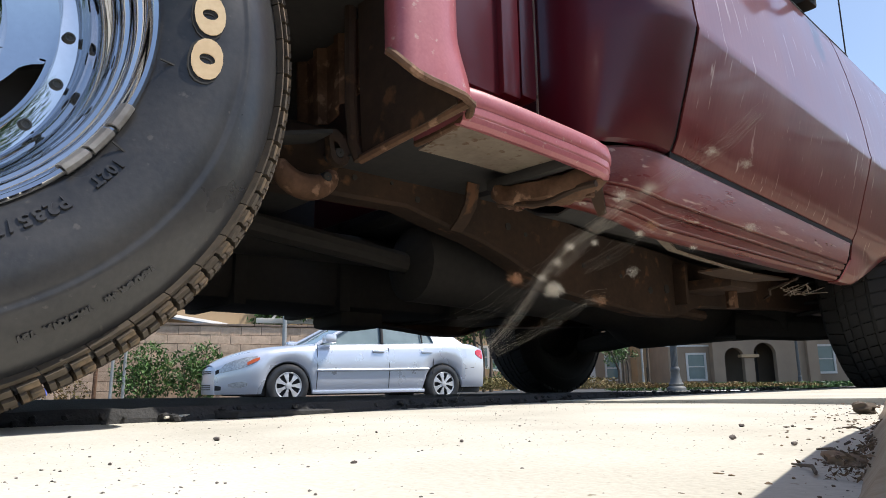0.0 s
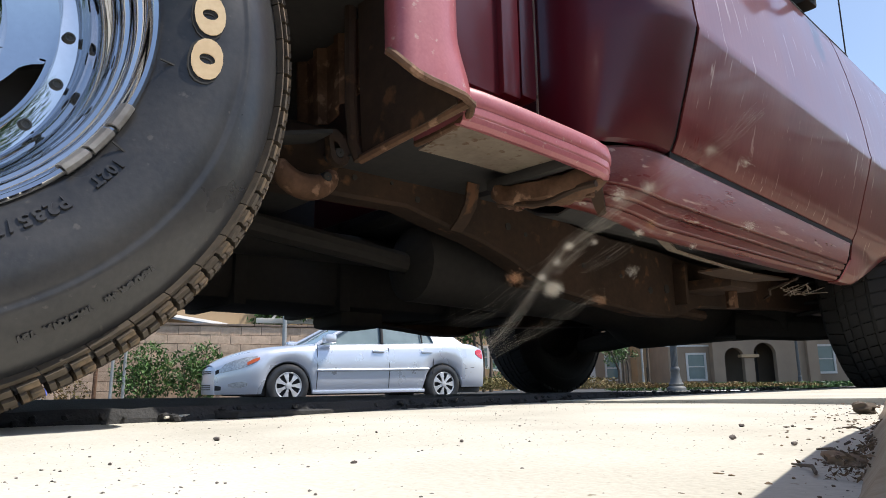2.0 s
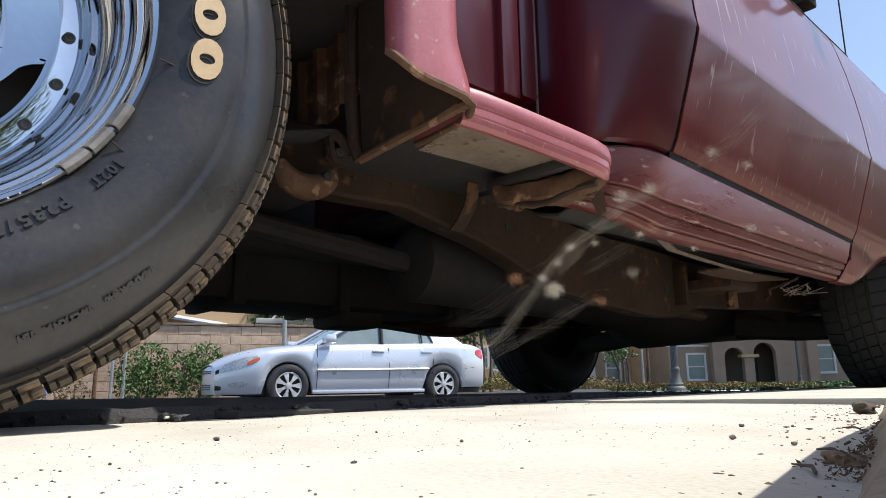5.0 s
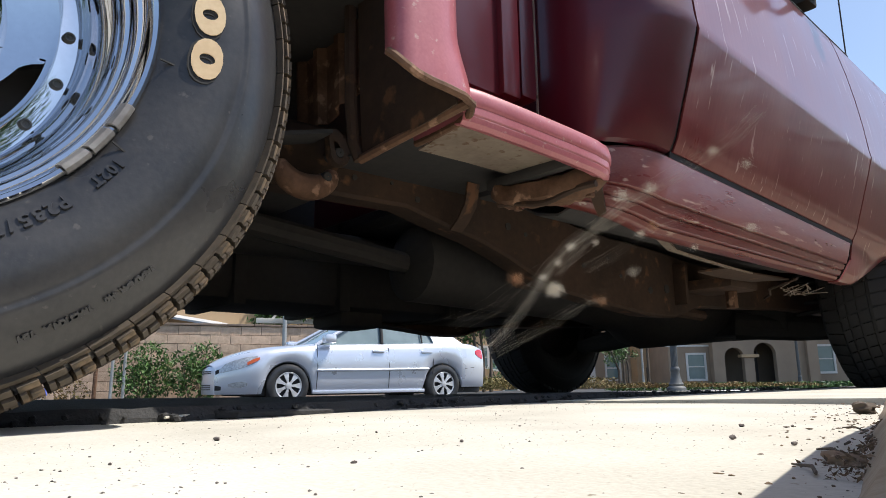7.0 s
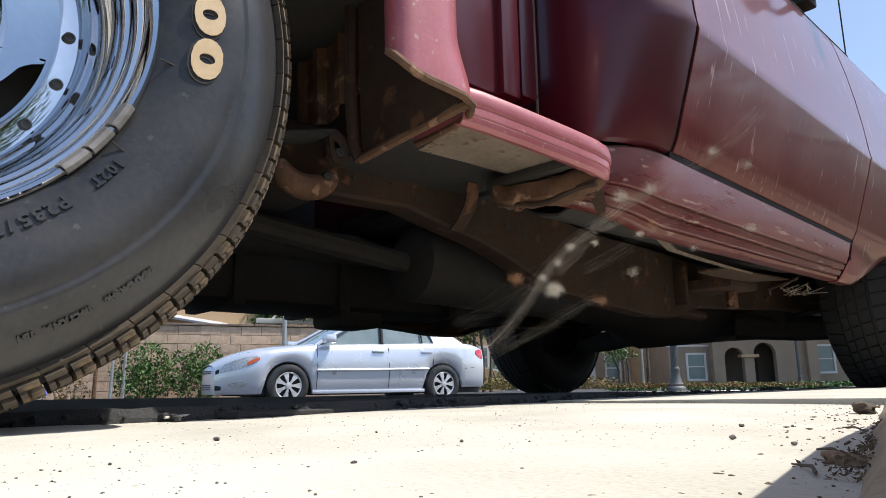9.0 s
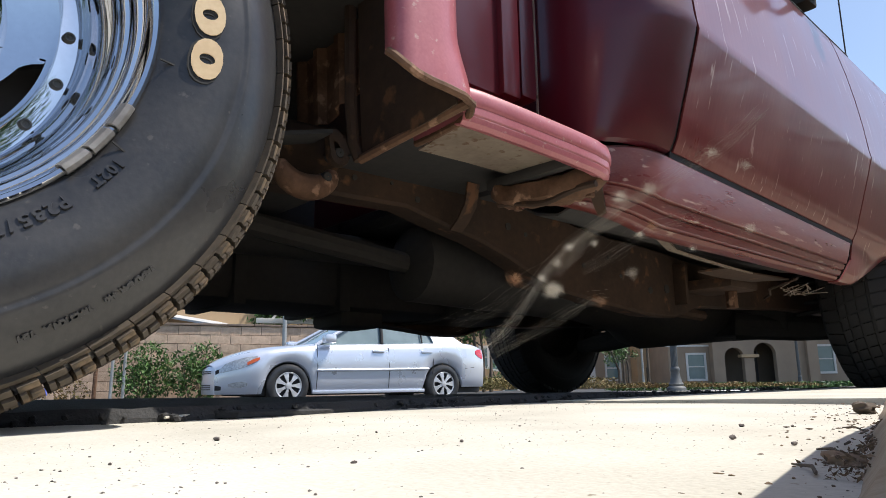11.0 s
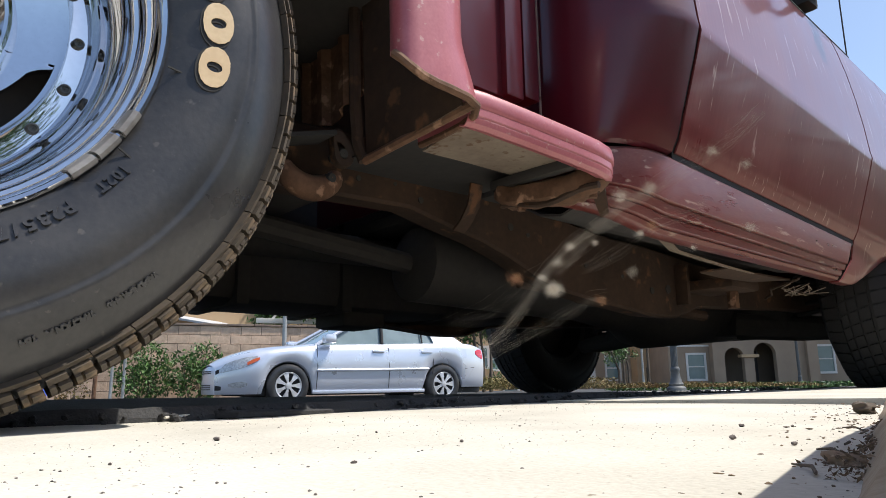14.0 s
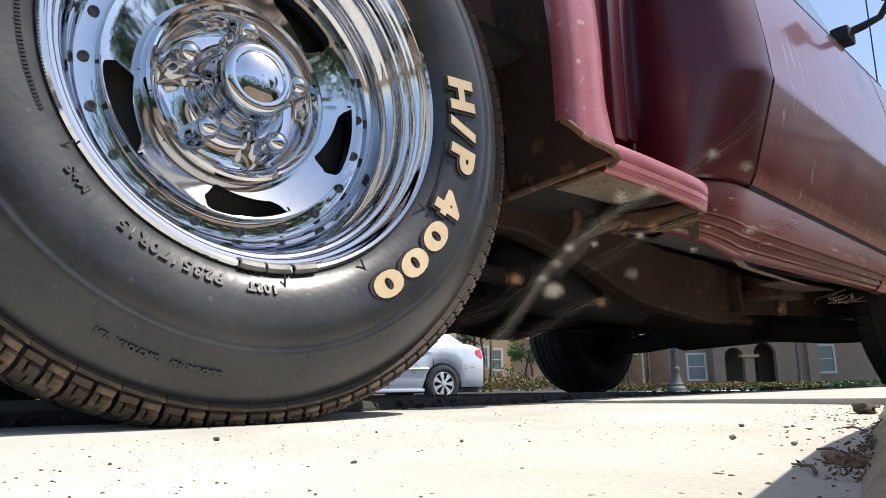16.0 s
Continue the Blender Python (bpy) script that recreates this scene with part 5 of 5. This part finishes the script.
def street_lamp(base, label, s=1.0):
    e = thing("street_lamp", label, "street lamp", Matrix.Translation(base), "street lamps")
    def turn(profile, n=20):
        bm = bmesh.new()
        grid(bm, [[(r * s * math.cos(2 * math.pi * i / n), r * s * math.sin(2 * math.pi * i / n), z * s) for i in range(n)] for r, z in profile], closed=True)
        return bm
    part("base", turn([(0.24, -0.15), (0.24, 0.06), (0.22, 0.10), (0.17, 0.13), (0.18, 0.17), (0.15, 0.22), (0.12, 0.34), (0.10, 0.46), (0.115, 0.50), (0.115, 0.55), (0.085, 0.60)]), M_LAMPPOST, e, "flared cast base")
    bm = bmesh.new()
    n = 32
    grid(bm, [[((r + 0.008 * (i % 2)) * s * math.cos(2 * math.pi * i / n), (r + 0.008 * (i % 2)) * s * math.sin(2 * math.pi * i / n), z * s) for i in range(n)] for r, z in ((0.078, 0.58), (0.072, 1.8), (0.055, 3.6))], closed=True)
    part("fluted_shaft", bm, M_LAMPPOST, e)
    part("lantern", turn([(0.06, 3.6), (0.16, 3.68), (0.19, 3.95), (0.12, 4.15), (0.01, 4.25)]), M_LAMPPOST, e)


street_lamp(bgx(1193, 14.3, -0.165), "grey cast-iron street lamp with a flared fluted base", 0.84)
street_lamp(bgx(1413, 40.0, -0.32), "grey street lamp further along the verge", 1.0)
o = finish("sign_post", tube([(0, 0, -0.1), (0, 0, 3.0)], 0.03, 8), M_GALV)
o.matrix_world = Matrix.Translation(bgx(1136, 17.8, -0.18))
tagged(o, "thin white metal sign post", "post")
o = finish("stake", tube([(0, 0, -0.1), (0, 0, 1.1)], 0.035, 8), M_TWIG)
o.matrix_world = Matrix.Translation(bgx(1146, 17.9, -0.18))
tagged(o, "brown wooden tree stake on the verge", "stake")


# ---- houses ----
def window(parent, x, z, w, h, y=0.0, bar=True, yaw=False):
    """A window set in the wall's face, with trim standing proud."""
    o = part("window", boxbm((x, y - 0.01, z), (x + w, y + 0.05, z + h), 0.004), M_PANE, parent, "double-hung window", False)
    for lo, hi in (((x - 0.13, z - 0.14), (x + w + 0.13, z)), ((x - 0.13, z + h), (x + w + 0.13, z + h + 0.13)), ((x - 0.13, z), (x, z + h)), ((x + w, z), (x + w + 0.13, z + h))):
        part("window_frame", boxbm((lo[0], y - 0.07, lo[1]), (hi[0], y + 0.02, hi[1]), 0.01), M_TRIM, o, "", False)
    if bar:
        part("window_bar", boxbm((x, y - 0.04, z + h * 0.48), (x + w, y - 0.005, z + h * 0.53)), M_TRIM, o, "", False)


def arch_wall(x0, x1, z0, z1, openings, y0, y1):
    """A wall with round-headed openings (centre, half width, spring height) through it."""
    bm = bmesh.new()
    n = 14
    def col(xa, xb, za, zb):
        # quad column between heights za (at xa) and zb (at xb) and the top
        for y in (y0, y1):
            bm.faces.new([bm.verts.new(p) for p in ((xa, y, za), (xb, y, zb), (xb, y, z1), (xa, y, z1))])
        bm.faces.new([bm.verts.new(p) for p in ((xa, y0, za), (xb, y0, zb), (xb, y1, zb), (xa, y1, za))])
    cur = x0
    for c, hw, sp in openings:
        col(cur, c - hw, z0, z0)
        for xx in (c - hw, c + hw):
            bm.faces.new([bm.verts.new(p) for p in ((xx, y0, z0), (xx, y1, z0), (xx, y1, sp), (xx, y0, sp))])
        for i in range(n):
            a, b = math.pi - math.pi * i / n, math.pi - math.pi * (i + 1) / n
            col(c + hw * math.cos(a), c + hw * math.cos(b), sp + hw * math.sin(a), sp + hw * math.sin(b))
        cur = c + hw
    col(cur, x1, z0, z0)
    for xx in (x0, x1):
        bm.faces.new([bm.verts.new(p) for p in ((xx, y0, z0), (xx, y1, z0), (xx, y1, z1), (xx, y0, z1))])
    bmesh.ops.remove_doubles(bm, verts=bm.verts[:], dist=0.001)
    return bm


def build_houses():
    D = 42.0
    k = D * 0.98 / 1182
    m = Matrix.Translation(bgx(1185, D, -0.42)) @ pose(0, 0, 0, 0, 0, BG_ANGLE)
    X = lambda px: (px - 1185) * k
    h = thing("house", "two-storey taupe stucco house with an arched porch", "house", m)
    part("wall", boxbm((X(1183), 0, 0), (X(1262), 7, 6.0)), M_STUCCO, h, "", False)
    part("wall", arch_wall(X(1262), X(1418), 0, 6.0, [(X(1293), 0.60, 1.85), (X(1347), 0.68, 2.05)], -0.6, -0.2), M_STUCCO, h, "arched porch front", False)
    # back wall and ceiling carry the porch shade in their stucco colour
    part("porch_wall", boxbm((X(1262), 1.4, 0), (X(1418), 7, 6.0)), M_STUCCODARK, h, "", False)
    part("porch_side", boxbm((X(1256), -0.6, 0), (X(1262), 1.4, 6.0)), M_STUCCO, h, "", False)
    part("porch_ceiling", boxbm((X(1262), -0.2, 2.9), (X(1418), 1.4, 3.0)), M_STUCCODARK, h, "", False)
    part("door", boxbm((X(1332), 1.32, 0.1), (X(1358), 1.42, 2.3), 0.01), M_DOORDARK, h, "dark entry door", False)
    part("porch_lamp", tube([(X(1345), 0.3, 2.0), (X(1345), 0.3, 2.12), (X(1345), 0.3, 2.2), (X(1345), 0.3, 2.9)], [0.10, 0.06, 0.01, 0.01], 8), M_LAMPPOST, h)
    part("column_cap", boxbm((X(1305), -0.68, 1.84), (X(1336), -0.12, 2.02), 0.02), M_STUCCOTAN, h, "tan column cap", False)
    part("wall", boxbm((X(1418), -0.9, 0), (X(1436), 7, 6.0)), M_STUCCO, h, "", False)
    part("wall", boxbm((X(1436), 0.4, 0), (X(1640), 7, 6.0)), M_STUCCO, h, "", False)
    part("roof", boxbm((X(1178), -1.3, 6.0), (X(1645), 8, 6.35), 0.05), M_ROOF, h, "", False)
    part("string_course", boxbm((X(1178), -0.05, 2.56), (X(1258), 0.02, 2.66)), M_TRIM, h, "", False)
    window(h, X(1217), 0.60, 1.0, 1.45)
    window(h, X(1455), 0.95, 0.95, 1.55, 0.4)
    # lower tan wing and the pale house beyond
    h2 = thing("house", "sunlit tan stucco house wing with white garage trim", "house", Matrix.Translation(bgx(1055, 46.0, -0.45)) @ pose(0, 0, 0, 0, 0, BG_ANGLE + 4))
    k2 = 46 * 0.98 / 1182
    X2 = lambda px: (px - 1055) * k2
    part("wall", boxbm((X2(1128), 0, 0), (X2(1186), 8, 6.0)), M_STUCCOTAN, h2, "", False)
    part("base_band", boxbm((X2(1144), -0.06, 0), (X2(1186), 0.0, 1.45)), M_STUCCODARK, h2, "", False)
    part("wall", boxbm((X2(1040), 1.2, 0), (X2(1128), 8, 6.0)), M_STUCCO, h2, "", False)
    part("corner_trim", boxbm((X2(1050), 1.1, 0), (X2(1060), 1.25, 6.0)), M_TRIM, h2, "", False)
    part("roof", boxbm((X2(1036), -0.4, 6.0), (X2(1190), 8.4, 6.4), 0.05), M_ROOF, h2, "", False)
    window(h2, X2(1082), 0.7, 0.9, 1.5, 1.2)
    # house behind the silver car's tail
    h3 = thing("house", "two-storey orange-tan stucco house behind young trees", "house", Matrix.Translation(bgx(800, 40.0, -0.45)) @ pose(0, 0, 0, 0, 0, BG_ANGLE + 12))
    k3 = 40 * 0.98 / 1182
    X3 = lambda px: (px - 800) * k3
    part("wall", boxbm((X3(770), 0, 0), (X3(908), 8, 6.6)), M_STUCCOTAN, h3, "", False)
    part("wall", boxbm((X3(908), 2.5, 0), (X3(1010), 8, 4.2)), M_STUCCO, h3, "", False)
    part("roof", shell([[(X3(762), -0.5, 6.5), (X3(914), -0.5, 6.5)], [(X3(780), 4, 8.0), (X3(896), 4, 8.0)]], 0.15), M_ROOF, h3)
    part("roof", boxbm((X3(908), 2.1, 3.3), (X3(1012), 4, 3.6), 0.03), M_TRIM, h3, "", False)
    window(h3, X3(871), 1.35, 0.55, 1.1)
    window(h3, X3(850), 1.5, 0.4, 1.1)
    window(h3, X3(893), -0.05, 0.8, 0.45)


build_houses()
tree("young_tree", "young staked tree with thin trunks and yellow-green leaves", bgx(853, 19.0, -0.15), 1.9, 0.9, 41, 1500, 0.055, 0.25, 3)
tree("young_tree", "small dark-leaved tree before the tan house", bgx(934, 22.0, -0.15), 1.2, 0.7, 42, 1300, 0.05, 0.2, 2)
tree("young_tree", "young thin tree before the stucco house", bgx(1102, 24.0, -0.2), 1.3, 0.6, 43, 700, 0.05, 0.15, 3)
shrub("shrub", "low leafy shrub on the verge", bgx(895, 20.0, -0.1), [(0, 0, 0.3, 0.4), (0.35, 0, 0.25, 0.35), (-0.6, 0, 0.4, 0.3)], 700, 0.05, 44, M_LEAF)


# ---- grit, leaves and debris on the gutter ----
def build_grit():
    rng = random.Random(12)
    tmp = bmesh.new()
    bmesh.ops.create_icosphere(tmp, subdivisions=1, radius=1.0)
    ball, tris = [v.co.copy() for v in tmp.verts], [[v.index for v in f.verts] for f in tmp.faces]
    tmp.free()
    verts, faces = [], []
    for i in range(3000):
        x = 0.08 + 1.5 * rng.random() ** 1.7
        y = kerb_y(x) + (lip_y(x) - kerb_y(x)) * rng.random() ** 1.3
        if (Vector((x, y, 0)) - Vector((EYE.x, EYE.y, 0))).length < 0.13:
            continue
        s = 0.00018 + 0.0005 * rng.random() ** 5 + 0.0007 * max(0, x - 0.4) * rng.random() ** 2
        a, w, b = rng.uniform(0, 6.28), rng.uniform(0.8, 2.0), len(verts)
        for v in ball:
            q = v * (1 + rng.uniform(-0.3, 0.3))
            verts.append((x + s * (w * q.x * math.cos(a) - q.y * math.sin(a)), y + s * (w * q.x * math.sin(a) + q.y * math.cos(a)), s * 0.3 + 0.6 * s * q.z))
        faces += [[b + k for k in f] for f in tris]
    me = bpy.data.meshes.new("grit")
    me.from_pydata(verts, [], faces)
    me.materials.append(M_GRAVEL)
    tagged(new("grit", me), "scattered dark grit on the concrete gutter", "grit", kind="stuff")

    # single stones that stand out
    for i, (x, y, s) in enumerate(STONES):
        bm = bmesh.new()
        s *= 0.68
        blob(bm, (0, 0, 0), (s, s * 0.85, s * 0.6), 100 + i, 2, 0.7)
        o = finish("pebble", bm, M_GRAVEL, None, True, 60)
        o.location = (x, y, s * 0.5)
        tagged(o, "small dark pebble on the concrete", "pebble", "pebbles in the gutter")

    # thin slab of asphalt crust broken off over the gutter edge
    rows = []
    for k in range(25):
        f = k / 24
        x = 0.345 + 0.165 * f
        w = 0.020 * min(1.0, f / 0.12, (1 - f) / 0.12) ** 0.6 + 0.004 * noise.noise(Vector((x * 60, 0, 8)))
        y = lip_y(x) - 0.004
        h = 0.0085 - 0.003 * f
        rows.append([(x, y + 0.03, 0.0), (x, y + 0.03, h), (x, y, h + 0.0008 * noise.noise(Vector((x * 90, 3, 0)))), (x, y - w * 0.8, h), (x, y - w, h - 0.002 + 0.001 * noise.noise(Vector((x * 120, 5, 0)))), (x, y - w * 0.96, 0.0005)])
    tagged(finish("asphalt_crust", grid(bmesh.new(), rows), M_ASPHALT, None, True, 40), "thin broken crust of asphalt over the gutter edge", "asphalt crust")

    # crumbs of asphalt along the broken lip
    bm = bmesh.new()
    for i in range(420):
        x = rng.uniform(-0.1, 2.4)
        y = lip_y(x) + 0.022 * noise.noise(Vector((x * 5, 0, 0))) + rng.gauss(0.0, 0.010)
        s = rng.uniform(0.001, 0.0045)
        blob(bm, (x, y, rng.uniform(0.0, 0.010)), (s * 1.4, s, s), 900 + i, 1)
    tagged(finish("asphalt_crumbs", bm, M_ASPHALT), "loose crumbs of broken asphalt at the road edge", "asphalt crumbs", kind="stuff")

    # leaf litter and soil caught against the kerb
    bm = bmesh.new()
    for i in range(170):
        x = rng.uniform(0.22, 1.2)
        y = foot_y(x) + abs(rng.gauss(0, 0.030)) + 0.002
        s = rng.uniform(0.0003, 0.0012) * (0.5 + x)
        blob(bm, (x, y, s * 0.4), (s * rng.uniform(1, 2.6), s * rng.uniform(0.5, 1), s * 0.5), 2000 + i, 1, 0.6)
    tagged(finish("leaf_litter", bm, M_LEAFBITS), "dry brown leaf litter caught along the kerb", "leaf litter", kind="stuff")
    pts = []
    for i in range(620):
        x = 0.285 + 0.34 * rng.random() ** 1.3
        w = 0.013 * math.exp(-((x - 0.33) / 0.05) ** 2) + 0.006
        y = w * abs(rng.gauss(0, 0.55))
        pts.append(Vector((x, foot_y(x) + y - 0.003, 0.0006 + max(0.0, 0.55 * w - 0.5 * y) * rng.random())))
    me = leaf_mesh(pts, 0.0014, 51, flat=2.6)
    me.materials.append(M_LEAFBITS)
    tagged(new("leaf_litter", me), "heap of dark leaf crumbs at the kerb foot", "leaf litter", kind="stuff")
    for k in range(7):
        x, a = 0.29 + 0.04 * k, rng.uniform(-0.3, 0.7)
        L = rng.uniform(0.008, 0.02)
        y = foot_y(x) + rng.uniform(0.002, 0.018)
        o = finish("twig", tube([(x, y, 0.0015), (x + L * math.cos(a), y + L * math.sin(a), 0.0022), (x + 2 * L * math.cos(a + 0.2), y + 2 * L * math.sin(a + 0.2), 0.0012)], [0.0006, 0.0007, 0.0004], 6), M_TWIG)
        tagged(o, "thin dry twig lying at the kerb foot", "twig", "twigs at the kerb")
    for p, s, name, lab in (((0.782, -0.328, 0.005), (0.012, 0.009, 0.0055), "bark_piece", "broken piece of brown bark on the gutter"), ((0.335, -0.455, 0.001), (0.012, 0.0050, 0.0034), "soil_clod", "crumbled brown soil clod beside the kerb")):
        bm = bmesh.new()
        blob(bm, (0, 0, 0), s, int(s[0] * 1e4), 3, 0.7)
        o = finish(name, bm, M_TWIG if name == "bark_piece" else M_LEAFBITS, None, True, 60)
        o.location = p
        tagged(o, lab, name.replace("_", " "))
    o = finish("stick", tube([(0.284, 0.140, 0.004), (0.318, 0.160, 0.0046), (0.350, 0.179, 0.004)], [0.0014, 0.0018, 0.0013], 7), M_CONCRETE)
    tagged(o, "pale dry stick lying at the asphalt edge", "stick")


STONES = [(0.220, -0.134, 0.0036), (0.206, -0.307, 0.0022), (0.311, -0.262, 0.0018), (0.129, -0.359, 0.0013), (0.151, -0.367, 0.0009), (0.240, -0.372, 0.0012), (0.168, -0.406, 0.0008), (0.186, -0.303, 0.0011), (0.262, -0.285, 0.0010), (0.140, -0.320, 0.0010), (0.326, -0.158, 0.0018), (0.337, -0.291, 0.0010), (0.131, -0.228, 0.0014), (0.425, -0.368, 0.0030), (0.530, -0.325, 0.0030), (0.55, -0.352, 0.002), (0.408, -0.408, 0.0026), (1.30, -0.06, 0.008), (1.55, -0.10, 0.004)]
build_grit()


# ---- cobweb with caught fluff, strung up from the gutter close by ----
WEB_PLACE = CAM @ Matrix.Translation((0, 0, -0.12))


def thread_mesh(paths, r):
    """Fine three-sided threads along paths in millimetres."""
    verts, faces = [], []
    for p in paths:
        b = len(verts)
        for q in p:
            verts += [(q + Vector((math.cos(a), math.sin(a), math.cos(a * 2 + 1))) * r) / 1000 for a in (0.3, 2.4, 4.5)]
        for k in range(len(p) - 1):
            for e in range(3):
                c, d = b + 3 * k + e, b + 3 * k + (e + 1) % 3
                faces.append((c, d, d + 3, c + 3))
    me = bpy.data.meshes.new("threads")
    me.from_pydata(verts, [], faces)
    return me


def fibres(path, count, wide, seed):
    """Threads running loosely along a path."""
    rng = random.Random(seed)
    out = []
    for _ in range(count):
        a, b = rng.uniform(0, 60), rng.uniform(0.5, 1.0)
        ox, oy = rng.gauss(0, 0.45) * wide, rng.gauss(0, 0.45) * wide
        pts = []
        for (x0, y0), (x1, y1) in zip(path, path[1:]):
            for q in range(4):
                t = q / 4
                x, y = x0 + (x1 - x0) * t, y0 + (y1 - y0) * t
                w = Vector((x * 0.11, y * 0.11, a))
                pts.append(Vector((x + ox + b * wide * noise.noise(w), y + oy + b * wide * noise.noise(w + Vector((9, 0, 0))), wide * noise.noise(w + Vector((0, 9, 0))))))
        out.append(pts)
    return out


def fluff(x, y, r, count, seed):
    """A tuft of short curled threads."""
    rng = random.Random(seed)
    out = []
    for _ in range(count):
        c = Vector((x, y, 0)) + Vector((rng.gauss(0, 0.40), rng.gauss(0, 0.34), rng.gauss(0, 0.4))) * r
        d = Vector((rng.gauss(0, 1), rng.gauss(0, 1), rng.gauss(0, 1))).normalized() * r * 0.30
        out.append([c - d, c + d.orthogonal() * 0.4, c + d])
    return out


def build_cobweb():
    web = thing("cobweb", "dusty pale cobweb strands with bits of seed fluff", "cobweb", WEB_PLACE)
    main = [(7.2, -18.2), (10.8, -15.0), (14.3, -10.6), (16.9, -6.5), (19.4, -2.9), (22.9, 0.6), (28.5, 4.9), (32.6, 8.2), (37.7, 10.6)]
    strands = [(main, 20, 1.3), ([(-14, -59)] + main[:2], 2, 0.2), ([main[-1], (45.3, 15.3), (52.4, 19.9), (58, 26)], 9, 1.6),
               ([(8.7, -18.7), (18.9, -13.3), (25.5, -9.3), (30.0, -8.5)], 5, 1.2), ([(2, -14), (9, -10.5), (20, -3.5), (27, 1.5)], 3, 1.6),
               ([(20.5, -4.5), (24, -1.0), (27, 3.0), (34, 6.0)], 9, 1.0), ([(26, -4), (31, -1), (38, 4), (50, 8)], 5, 1.8)]
    for k, (path, count, wide) in enumerate(strands):
        me = thread_mesh(fibres(path, count * 3 if count > 2 else 1, wide, 300 + k), 0.0052)
        me.materials.append(M_WEB)
        new("strand", me).parent = web
    tufts = [(19.8, -7.3, 1.9, 330), (13.1, -5.3, 1.7, 130), (35.4, 2.8, 1.0, 80), (37.6, 4.2, 1.3, 80), (32.0, 9.6, 1.7, 90), (37.0, 10.9, 1.7, 90), (45.0, 0.3, 0.9, 34), (27.2, 1.1, 1.0, 60),
             (22.8, 0.4, 1.2, 90), (55.2, 3.9, 1.3, 60), (54.4, 15.3, 1.4, 50), (48.3, 17.6, 1.6, 60), (28.5, -9.4, 1.3, 80), (17.9, -5.2, 1.1, 70), (20.6, -2.4, 1.2, 80), (34.0, -4.2, 1.5, 40)]
    for k, (x, y, r, count) in enumerate(tufts):
        me = thread_mesh(fluff(x, y, r * 0.95, count * 3, 400 + k), 0.0060)
        husk = k in (1, 3, 12)
        me.materials.append(M_HUSK if husk else M_WEB)
        o = tagged(new("seed_fluff", me), "brown husk" if husk else "")
        o.parent = web
    return web


cobweb = build_cobweb()


# ---- what moves: the truck pulls away, its wheels roll ----
ROLL = [(0, 0), (12.5, 0), (13.0, 0.0035), (13.5, 0.0076), (14.0, 0.0078), (14.5, 0.0142), (15.0, 0.0640), (15.5, 0.1604), (16.0, 0.3171)]


def motions():
    walk(truck, [(t, pose(s, 0, 0)) for t, s in ROLL])
    for w, m, way in WHEELS:
        # the sprung axle sits a little forward until the truck pulls
        walk(w, [(t, Matrix.Translation((0.005 * max(0.0, 1 - s / 0.16), 0, 0)) @ m @ Matrix.Rotation(way * s / 0.345, 4, "Y")) for t, s in ROLL])
    # the web stirs in the air
    walk(cobweb, [(t, WEB_PLACE @ pose(x / 1000, 0, 0, 0, 0, a)) for t, x, a in ((0, 0, 0), (2.5, -0.1, 0.25), (5.2, 0.1, -0.2), (8, 0.15, 0.1), (10.3, 0, -0.3), (13, -0.15, 0.2), (14.6, 0.1, -0.2), (16, 0, -0.5))])


motions()
